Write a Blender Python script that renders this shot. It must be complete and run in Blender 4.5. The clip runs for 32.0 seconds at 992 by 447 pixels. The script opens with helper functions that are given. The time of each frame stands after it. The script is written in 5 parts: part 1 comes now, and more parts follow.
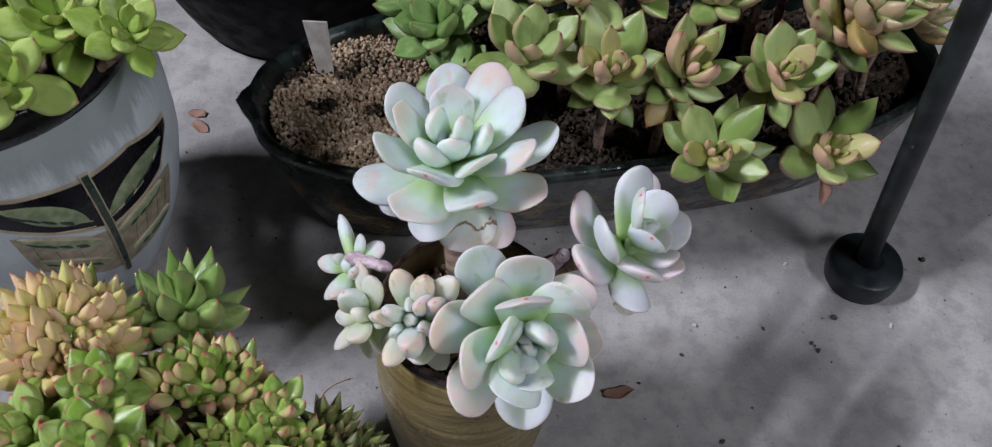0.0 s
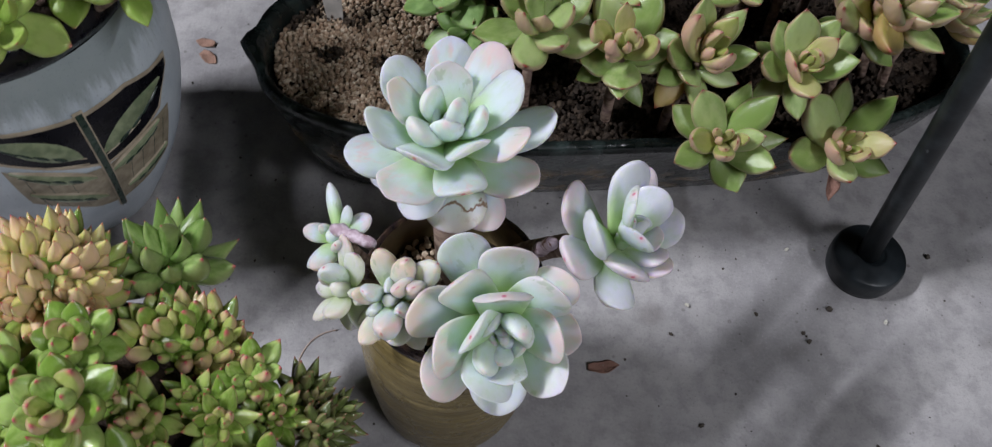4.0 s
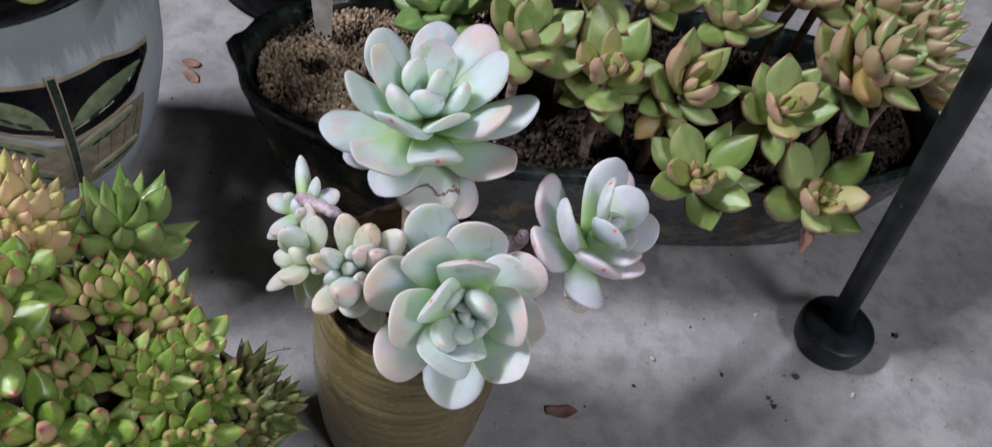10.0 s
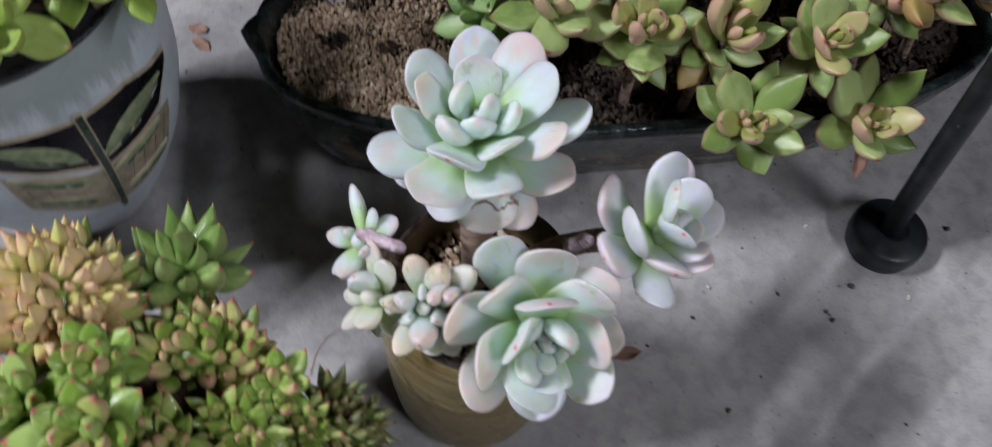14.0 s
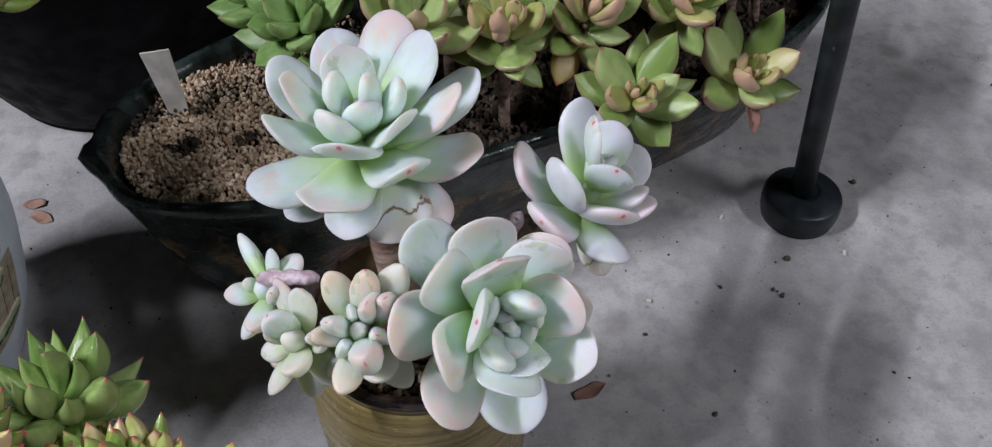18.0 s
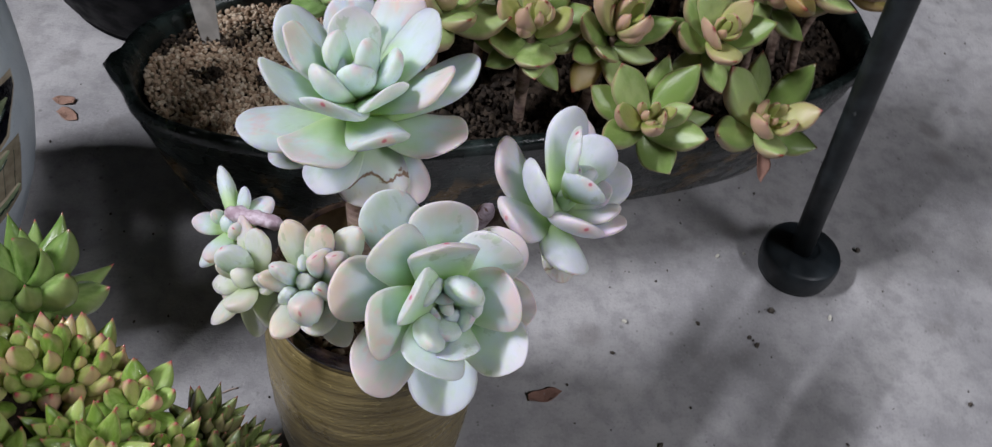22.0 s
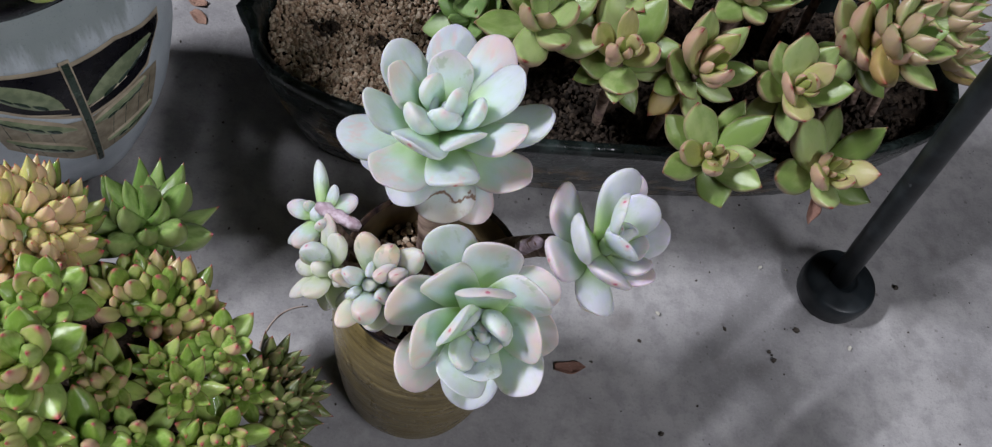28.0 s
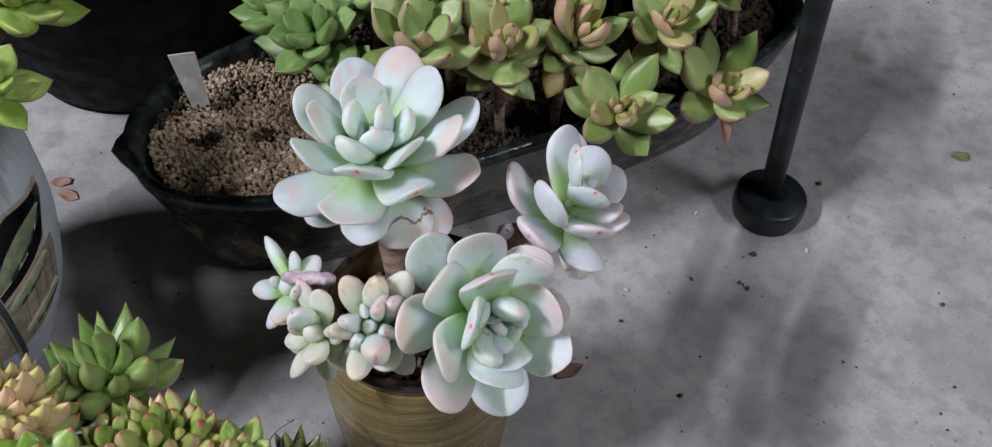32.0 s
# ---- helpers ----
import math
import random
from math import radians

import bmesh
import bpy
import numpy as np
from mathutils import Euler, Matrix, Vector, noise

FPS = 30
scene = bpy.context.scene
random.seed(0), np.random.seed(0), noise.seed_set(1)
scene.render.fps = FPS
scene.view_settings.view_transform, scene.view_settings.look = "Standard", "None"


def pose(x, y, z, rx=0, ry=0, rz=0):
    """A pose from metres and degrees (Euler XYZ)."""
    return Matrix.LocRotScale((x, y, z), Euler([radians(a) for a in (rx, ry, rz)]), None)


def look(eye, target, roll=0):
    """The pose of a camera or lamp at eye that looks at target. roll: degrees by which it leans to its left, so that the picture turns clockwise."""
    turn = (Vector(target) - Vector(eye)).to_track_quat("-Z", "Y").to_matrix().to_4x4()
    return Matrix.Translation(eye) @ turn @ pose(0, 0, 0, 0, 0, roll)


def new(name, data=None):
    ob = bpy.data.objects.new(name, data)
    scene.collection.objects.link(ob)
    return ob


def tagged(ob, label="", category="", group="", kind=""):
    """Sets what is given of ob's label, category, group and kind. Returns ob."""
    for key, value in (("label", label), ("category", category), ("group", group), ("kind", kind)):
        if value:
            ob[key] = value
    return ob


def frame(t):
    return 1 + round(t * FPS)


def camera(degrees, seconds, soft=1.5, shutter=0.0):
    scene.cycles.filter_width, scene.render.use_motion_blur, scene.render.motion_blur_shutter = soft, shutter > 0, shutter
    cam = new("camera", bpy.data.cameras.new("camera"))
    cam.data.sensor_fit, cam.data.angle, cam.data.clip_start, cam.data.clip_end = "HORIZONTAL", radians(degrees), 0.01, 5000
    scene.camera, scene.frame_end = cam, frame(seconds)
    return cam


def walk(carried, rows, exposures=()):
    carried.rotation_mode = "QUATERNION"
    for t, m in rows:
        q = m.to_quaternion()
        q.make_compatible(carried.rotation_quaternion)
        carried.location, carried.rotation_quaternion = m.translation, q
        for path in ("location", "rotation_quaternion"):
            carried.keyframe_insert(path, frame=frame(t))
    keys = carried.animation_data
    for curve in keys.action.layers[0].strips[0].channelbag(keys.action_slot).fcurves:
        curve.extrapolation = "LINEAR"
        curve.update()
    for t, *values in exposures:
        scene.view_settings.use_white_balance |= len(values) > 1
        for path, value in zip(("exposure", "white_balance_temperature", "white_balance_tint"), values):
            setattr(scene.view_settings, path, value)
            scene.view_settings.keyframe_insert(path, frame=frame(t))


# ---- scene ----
cam = camera(57.09, 32.0, soft=1.2, shutter=0.5)
PATH = [
    (0, (0.0199, 0.0240, 0.6360), (0.0375, 0.6203, -0.1666), 3.03),
    (0.5, (0.0284, 0.0114, 0.6195), (0.0424, 0.6316, -0.1648), 4.05),
    (0.7, (0.0265, -0.0005, 0.6048), (0.0356, 0.6375, -0.1651), 4.43),
    (1, (0.0258, 0.0022, 0.5856), (0.0266, 0.6387, -0.1857), 4.77),
    (1.5, (0.0266, 0.0111, 0.5854), (0.0171, 0.6543, -0.1803), 4.87),
    (2, (0.0228, 0.0207, 0.5857), (0.0076, 0.6562, -0.1863), 4.67),
    (2.5, (0.0222, 0.0369, 0.5925), (0.0087, 0.6383, -0.2063), 4.31),
    (3, (0.0247, 0.0551, 0.6126), (0.0123, 0.5927, -0.2305), 3.74),
    (3.3, (0.0274, 0.0537, 0.6296), (0.0246, 0.5835, -0.2184), 5.49),
    (3.5, (0.0370, 0.0610, 0.6491), (0.0321, 0.5693, -0.2121), 7.84),
    (5.5, (-0.0053, 0.0313, 0.6131), (0.0943, 0.6273, -0.1837), -3.58),
    (6, (-0.0196, 0.0292, 0.5947), (0.1595, 0.6061, -0.2022), -1.20),
    (6.5, (-0.0219, 0.0332, 0.5943), (0.1632, 0.6106, -0.2008), -1.33),
    (7, (-0.0228, 0.0368, 0.5915), (0.1643, 0.6112, -0.2054), -1.29),
    (7.5, (-0.0241, 0.0404, 0.5919), (0.1667, 0.6140, -0.2047), -1.12),
    (8, (-0.0220, 0.0365, 0.5918), (0.1633, 0.6219, -0.1975), 0.72),
    (8.5, (-0.0146, 0.0354, 0.5852), (0.1111, 0.6633, -0.1828), 0.22),
    (9, (0.0084, 0.0307, 0.5852), (0.0907, 0.6600, -0.1876), 4.59),
    (9.2, (0.0220, 0.0336, 0.5860), (0.0912, 0.6241, -0.2175), 8.99),
    (9.5, (0.0346, 0.0170, 0.5921), (0.0769, 0.5964, -0.2218), 11.91),
    (9.7, (0.0395, 0.0148, 0.5966), (0.0688, 0.6137, -0.2027), 12.37),
    (10, (0.0435, 0.0069, 0.5955), (0.0594, 0.6460, -0.1733), 12.89),
    (10.5, (0.0460, 0.0004, 0.6006), (0.0492, 0.6704, -0.1418), 11.38),
    (11, (0.0489, -0.0022, 0.5927), (0.0527, 0.6714, -0.1464), 11.66),
    (11.5, (0.0507, -0.0004, 0.5901), (0.0561, 0.6643, -0.1569), 11.70),
    (12, (0.0412, 0.0213, 0.6002), (0.0573, 0.6332, -0.1905), 11.10),
    (12.3, (0.0287, 0.0453, 0.6121), (0.0547, 0.5954, -0.2194), 10.89),
    (12.5, (0.0212, 0.0605, 0.6230), (0.0559, 0.5485, -0.2491), 11.98),
    (13, (0.0144, 0.0775, 0.6542), (0.0574, 0.4987, -0.2518), 13.22),
    (13.5, (0.0111, 0.0807, 0.6593), (0.0470, 0.5337, -0.2315), 11.79),
    (14, (0.0049, 0.0813, 0.6375), (0.0340, 0.5731, -0.2327), 7.55),
    (14.2, (-0.0040, 0.0738, 0.6159), (0.0142, 0.6272, -0.2104), 2.25),
    (14.5, (-0.0213, 0.0649, 0.5978), (0.0213, 0.7300, -0.1477), -3.21),
    (14.7, (-0.0225, 0.0469, 0.5853), (0.0478, 0.7377, -0.1339), -5.46),
    (15, (-0.0231, 0.0397, 0.5527), (0.1102, 0.6992, -0.1870), -2.45),
    (15.5, (-0.0223, 0.0358, 0.5506), (0.1315, 0.6924, -0.1879), -2.32),
    (17.5, (-0.0154, 0.0407, 0.5438), (0.1490, 0.6807, -0.2068), -0.72),
    (18, (-0.0113, 0.0412, 0.5419), (0.1512, 0.6799, -0.2102), -0.26),
    (18.5, (-0.0111, 0.0418, 0.5412), (0.1498, 0.6793, -0.2123), -0.18),
    (19, (-0.0112, 0.0435, 0.5435), (0.1477, 0.6797, -0.2114), -0.17),
    (19.5, (-0.0080, 0.0442, 0.5458), (0.1435, 0.6810, -0.2101), -0.23),
    (20, (-0.0091, 0.0444, 0.5450), (0.1379, 0.6844, -0.2092), -0.13),
    (20.5, (-0.0079, 0.0462, 0.5492), (0.1356, 0.6853, -0.2063), 0.11),
    (21, (-0.0059, 0.0449, 0.5471), (0.1326, 0.6828, -0.2104), 1.72),
    (21.3, (-0.0003, 0.0390, 0.5424), (0.1356, 0.6668, -0.2239), 4.27),
    (21.5, (0.0081, 0.0406, 0.5452), (0.1412, 0.6581, -0.2301), 5.96),
    (22, (0.0197, 0.0304, 0.5487), (0.1383, 0.6693, -0.2114), 9.29),
    (22.5, (0.0219, 0.0159, 0.5353), (0.1212, 0.6874, -0.1990), 11.46),
    (23, (0.0275, 0.0119, 0.5393), (0.1018, 0.7004, -0.1821), 10.42),
    (23.5, (0.0299, 0.0108, 0.5351), (0.0868, 0.7067, -0.1809), 9.80),
    (24, (0.0279, 0.0164, 0.5395), (0.0701, 0.7133, -0.1765), 9.36),
    (24.5, (0.0273, 0.0247, 0.5500), (0.0596, 0.7157, -0.1722), 8.81),
    (24.7, (0.0250, 0.0305, 0.5525), (0.0596, 0.6923, -0.1931), 9.24),
    (25, (0.0214, 0.0403, 0.5629), (0.0704, 0.6129, -0.2554), 11.69),
    (25.2, (0.0145, 0.0503, 0.5794), (0.0716, 0.5731, -0.2713), 13.38),
    (25.5, (0.0080, 0.0614, 0.6123), (0.0635, 0.5830, -0.2390), 14.05),
    (27.5, (0.0191, 0.0593, 0.6471), (0.0681, 0.5804, -0.2050), 16.24),
    (28, (0.0222, 0.0610, 0.6464), (0.0642, 0.5772, -0.2091), 15.95),
    (28.5, (0.0187, 0.0578, 0.6434), (0.0640, 0.5808, -0.2077), 15.86),
    (29, (0.0173, 0.0567, 0.6396), (0.0585, 0.5811, -0.2109), 15.66),
    (29.5, (0.0188, 0.0583, 0.6381), (0.0594, 0.5799, -0.2141), 15.70),
    (30, (0.0200, 0.0580, 0.6257), (0.0533, 0.5862, -0.2228), 9.09),
    (30.3, (0.0170, 0.0518, 0.6121), (0.0502, 0.6193, -0.2103), 4.30),
    (30.5, (0.0146, 0.0455, 0.6004), (0.0654, 0.6191, -0.2171), 2.55),
    (30.7, (0.0064, 0.0359, 0.6017), (0.0861, 0.6152, -0.2088), 2.69),
    (31, (-0.0072, 0.0273, 0.6085), (0.1048, 0.6249, -0.1854), 1.21),
    (31.5, (-0.0200, 0.0192, 0.6017), (0.1349, 0.6198, -0.1827), 1.61),
    (32, (-0.0177, 0.0219, 0.6056), (0.1461, 0.6245, -0.1755), 2.17),
]
walk(cam, [(t, look(eye, target, roll)) for t, eye, target, roll in PATH])

# ---------------------------------------------------------------- light
world = bpy.data.worlds.new("night_world")
scene.world = world
world.use_nodes = True
world.node_tree.nodes["Background"].inputs["Color"].default_value = (0.62, 0.66, 0.75, 1)
world.node_tree.nodes["Background"].inputs["Strength"].default_value = 0.001
scene.view_settings.exposure = 0.0


def tube_lamp(name, eye, target, watts, length, colour, roll=0):
    """A ceiling tube; roll turns its length about the way it shines."""
    data = bpy.data.lights.new(name, "AREA")
    data.shape, data.size, data.size_y, data.energy, data.color = "RECTANGLE", length, 0.07, watts, colour
    ob = new(name, data)
    ob.matrix_world = look(eye, target, roll)
    return ob


tube_lamp("yard_lamp_right", (1.75, -1.20, 2.60), (0.05, 0.40, 0.1), 44.0, 1.2, (0.914, 0.918, 1.0), 40)
tube_lamp("yard_lamp_left", (-3.0, 0.02, 3.40), (0.05, 0.36, 0.1), 205.0, 1.2, (0.902, 0.911, 1.0), -37)


# ---------------------------------------------------------------- materials
class Mat:
    """A node material with short helpers."""

    def __init__(self, name, rough=0.5, spec=0.5, metal=0.0):
        self.m = bpy.data.materials.new(name)
        self.m.use_nodes = True
        self.n, self.l = self.m.node_tree.nodes, self.m.node_tree.links
        self.b = self.n["Principled BSDF"]
        self.b.inputs["Roughness"].default_value = rough
        self.b.inputs["Specular IOR Level"].default_value = spec
        self.b.inputs["Metallic"].default_value = metal

    def put(self, value, socket):
        if hasattr(value, "is_output"):
            self.l.new(value, socket)
        elif isinstance(value, (tuple, list)):
            socket.default_value = (*value, 1) if len(value) == 3 and socket.type == "RGBA" else value
        else:
            socket.default_value = value

    def coord(self, kind="Object"):
        return self.n.new("ShaderNodeTexCoord").outputs[kind]

    def mapped(self, kind="Object", scale=(1, 1, 1)):
        node = self.n.new("ShaderNodeMapping")
        self.l.new(self.coord(kind), node.inputs["Vector"])
        node.inputs["Scale"].default_value = scale
        return node.outputs["Vector"]

    def uv(self, layer):
        node = self.n.new("ShaderNodeUVMap")
        node.uv_map = layer
        split = self.n.new("ShaderNodeSeparateXYZ")
        self.l.new(node.outputs["UV"], split.inputs[0])
        return split.outputs[0], split.outputs[1]

    def skin(self):
        """Object coordinates, shifted for every object by its random number."""
        node = self.n.new("ShaderNodeVectorMath")
        node.operation = "ADD"
        self.l.new(self.coord(), node.inputs[0])
        self.l.new(self.math("MULTIPLY", self.random(), 37.0), node.inputs[1])
        return node.outputs[0]

    def noise(self, scale, detail=4.0, vector=None, rough=0.55):
        node = self.n.new("ShaderNodeTexNoise")
        node.inputs["Scale"].default_value = scale
        node.inputs["Detail"].default_value = detail
        node.inputs["Roughness"].default_value = rough
        self.l.new(vector if vector is not None else self.coord(), node.inputs["Vector"])
        return node.outputs["Fac"]

    def cells(self, scale, vector=None):
        node = self.n.new("ShaderNodeTexVoronoi")
        node.inputs["Scale"].default_value = scale
        self.l.new(vector if vector is not None else self.coord(), node.inputs["Vector"])
        return node.outputs["Distance"]

    def ramp(self, value, lo, hi, a=0.0, b=1.0):
        node = self.n.new("ShaderNodeMapRange")
        node.interpolation_type = "SMOOTHSTEP"
        self.put(value, node.inputs["Value"])
        for key, v in (("From Min", lo), ("From Max", hi), ("To Min", a), ("To Max", b)):
            node.inputs[key].default_value = v
        return node.outputs["Result"]

    def math(self, op, a, b=0.0):
        node = self.n.new("ShaderNodeMath")
        node.operation = op
        self.put(a, node.inputs[0])
        self.put(b, node.inputs[1])
        return node.outputs[0]

    def mix(self, fac, a, b):
        node = self.n.new("ShaderNodeMix")
        node.data_type = "RGBA"
        self.put(fac, node.inputs[0])
        self.put(a, node.inputs[6])
        self.put(b, node.inputs[7])
        return node.outputs[2]

    def random(self):
        return self.n.new("ShaderNodeObjectInfo").outputs["Random"]

    def island(self):
        return self.n.new("ShaderNodeNewGeometry").outputs["Random Per Island"]

    def bump(self, height, strength=0.3, distance=0.001):
        node = self.n.new("ShaderNodeBump")
        node.inputs["Strength"].default_value = strength
        node.inputs["Distance"].default_value = distance
        self.put(height, node.inputs["Height"])
        self.l.new(node.outputs["Normal"], self.b.inputs["Normal"])

    def colour(self, value):
        self.put(value, self.b.inputs["Base Color"])

    def roughness(self, value):
        self.put(value, self.b.inputs["Roughness"])


def concrete_material():
    k = Mat("concrete", 0.78, 0.35)
    base = k.mix(k.ramp(k.noise(9.0, 6.0, rough=0.6), 0.38, 0.62), (0.325, 0.318, 0.322), (0.435, 0.425, 0.422))
    base = k.mix(k.ramp(k.noise(60.0, 6.0), 0.42, 0.66, 0.0, 0.5), base, (0.235, 0.23, 0.235))
    stain = k.ramp(k.noise(26.0, 3.0, rough=0.45), 0.60, 0.74, 0.0, 0.5)
    base = k.mix(stain, base, (0.19, 0.18, 0.175))
    smear = k.ramp(k.noise(1.0, 4.0, k.mapped("Object", (14, 5, 1))), 0.54, 0.72, 0.0, 0.4)
    base = k.mix(smear, base, (0.215, 0.205, 0.20))
    worn = k.ramp(k.noise(17.0, 6.0, rough=0.6), 0.58, 0.70, 0.0, 0.45)
    base = k.mix(worn, base, (0.43, 0.42, 0.415))
    speck = k.math("MULTIPLY", k.ramp(k.cells(75.0), 0.06, 0.17, 0.6, 0.0), k.ramp(k.noise(12.0, 2.0), 0.54, 0.60))
    base = k.mix(speck, base, (0.13, 0.12, 0.115))
    pits = k.ramp(k.cells(150.0), 0.05, 0.18, 0.75, 0.0)
    rare = k.ramp(k.noise(40.0, 2.0), 0.55, 0.62)
    base = k.mix(k.math("MULTIPLY", pits, rare), base, (0.10, 0.095, 0.09))
    sand = k.noise(420.0, 4.0, rough=0.7)
    base = k.mix(k.ramp(sand, 0.52, 0.68, 0.0, 0.35), base, (0.20, 0.195, 0.195))
    base = k.mix(k.ramp(sand, 0.46, 0.30, 0.0, 0.30), base, (0.50, 0.49, 0.48))
    drip = k.math("MULTIPLY", k.ramp(k.cells(16.0), 0.10, 0.26, 0.45, 0.0), k.ramp(k.noise(7.0, 2.0), 0.52, 0.58))
    base = k.mix(drip, base, (0.17, 0.155, 0.145))
    k.colour(base)
    k.bump(k.math("ADD", k.math("ADD", k.noise(240.0, 5.0), k.noise(35.0, 3.0)), sand), 0.28, 0.002)
    return k.m


def olive_glaze():
    k = Mat("olive_glaze", 0.32, 0.5)
    rings = k.noise(1.0, 4.0, k.mapped("Object", (5.0, 5.0, 300)), rough=0.6)
    fine = k.noise(1.0, 3.0, k.mapped("Object", (160, 160, 900)))
    cloud = k.noise(38.0, 4.0)
    base = k.mix(k.ramp(rings, 0.26, 0.80), (0.125, 0.092, 0.034), (0.295, 0.23, 0.096))
    base = k.mix(k.ramp(fine, 0.50, 0.72, 0.0, 0.5), base, (0.07, 0.047, 0.018))
    base = k.mix(k.ramp(cloud, 0.56, 0.76, 0.0, 0.45), base, (0.16, 0.135, 0.05))
    fleck = k.ramp(k.noise(1.0, 3.0, k.mapped("Object", (220, 220, 420))), 0.62, 0.70, 0.0, 0.6)
    base = k.mix(fleck, base, (0.46, 0.37, 0.15))
    k.colour(base)
    k.roughness(k.ramp(cloud, 0.3, 0.8, 0.24, 0.45))
    k.bump(k.math("ADD", rings, k.math("ADD", k.math("MULTIPLY", fine, 0.6), k.math("MULTIPLY", fleck, 0.5))), 0.55, 0.0016)
    return k.m


def dark_rim_glaze():
    k = Mat("dark_rim_glaze", 0.14, 0.6)
    n = k.noise(90.0, 4.0)
    k.colour(k.mix(k.ramp(n, 0.35, 0.72), (0.014, 0.010, 0.013), (0.075, 0.045, 0.03)))
    k.bump(n, 0.15, 0.001)
    return k.m


def inner_glaze():
    k = Mat("inner_glaze", 0.35, 0.5)
    k.colour(k.mix(k.ramp(k.noise(70.0, 4.0), 0.3, 0.7), (0.10, 0.075, 0.035), (0.19, 0.14, 0.07)))
    return k.m


def tray_glaze():
    k = Mat("tray_glaze", 0.25, 0.42)
    runs = k.noise(1.0, 5.0, k.mapped("Object", (60, 60, 12)))
    base = k.mix(k.ramp(runs, 0.42, 0.72), (0.006, 0.009, 0.008), (0.032, 0.046, 0.043))
    height = k.n.new("ShaderNodeSeparateXYZ")
    k.l.new(k.coord(), height.inputs[0])
    wob = k.math("ADD", height.outputs[2], k.math("MULTIPLY", k.noise(1.0, 4.0, k.mapped("Object", (55, 55, 25))), 0.10))
    ochre = k.math("MULTIPLY", k.ramp(wob, 0.125, 0.160, 1.0, 0.0), k.ramp(k.noise(1.0, 4.0, k.mapped("Object", (38, 38, 14))), 0.49, 0.57))
    base = k.mix(ochre, base, (0.17, 0.112, 0.05))
    k.colour(base)
    k.roughness(k.ramp(k.noise(60.0, 3.0), 0.3, 0.7, 0.14, 0.38))
    k.bump(k.math("ADD", runs, k.noise(200.0, 3.0)), 0.25, 0.002)
    return k.m


def vase_glaze():
    k = Mat("blue_grey_glaze", 0.42, 0.45)
    base = k.mix(k.ramp(k.noise(22.0, 4.0), 0.3, 0.72), (0.50, 0.57, 0.63), (0.65, 0.715, 0.77))
    base = k.mix(k.ramp(k.noise(600.0, 2.0), 0.62, 0.7, 0.0, 0.4), base, (0.20, 0.25, 0.29))
    # Glaze runs below the rim, darkened further by painted-in shade of the plants.
    height = k.n.new("ShaderNodeSeparateXYZ")
    k.l.new(k.coord(), height.inputs[0])
    streak = k.noise(1.0, 5.0, k.mapped("Object", (75, 75, 9)), rough=0.65)
    run = k.ramp(k.math("ADD", height.outputs[2], k.math("MULTIPLY", streak, 0.075)), 0.226, 0.246, 0.0, 0.62)
    base = k.mix(run, base, (0.19, 0.235, 0.225))
    base = k.mix(k.ramp(streak, 0.50, 0.72, 0.0, 0.12), base, (0.30, 0.35, 0.37))
    k.colour(base)
    k.bump(k.noise(260.0, 4.0), 0.12, 0.0008)
    return k.m


def simple(name, dark, light, scale, rough, spec=0.5, bump=0.15, dist=0.0008, metal=0.0):
    k = Mat(name, rough, spec, metal)
    n = k.noise(scale, 5.0)
    k.colour(k.mix(k.ramp(n, 0.32, 0.7), dark, light))
    k.roughness(k.ramp(k.noise(scale * 2.3, 3.0), 0.3, 0.7, rough * 0.8, min(1.0, rough * 1.25)))
    k.bump(k.noise(scale * 4.0, 4.0), bump, dist)
    return k.m


def post_paint():
    k = Mat("black_post_paint", 0.42, 0.3)
    base = k.mix(k.ramp(k.noise(60.0, 4.0), 0.35, 0.7), (0.008, 0.010, 0.011), (0.022, 0.027, 0.03))
    chips = k.ramp(k.noise(1.0, 5.0, k.mapped("Object", (160, 160, 60))), 0.68, 0.74, 0.0, 0.7)
    k.colour(k.mix(chips, base, (0.10, 0.105, 0.11)))
    k.bump(k.noise(150.0, 4.0), 0.2, 0.0008)
    return k.m


def stones_material(name, colours, rough=0.85):
    k = Mat(name, rough, 0.3)
    r = k.island()
    base = k.mix(k.ramp(r, 0.0, 0.5), colours[0], colours[1])
    base = k.mix(k.ramp(r, 0.5, 1.0), base, colours[2])
    base = k.mix(k.ramp(k.noise(420.0, 4.0), 0.35, 0.7, 0.0, 0.5), base, colours[3])
    k.colour(base)
    k.bump(k.noise(700.0, 4.0), 0.4, 0.0008)
    return k.m


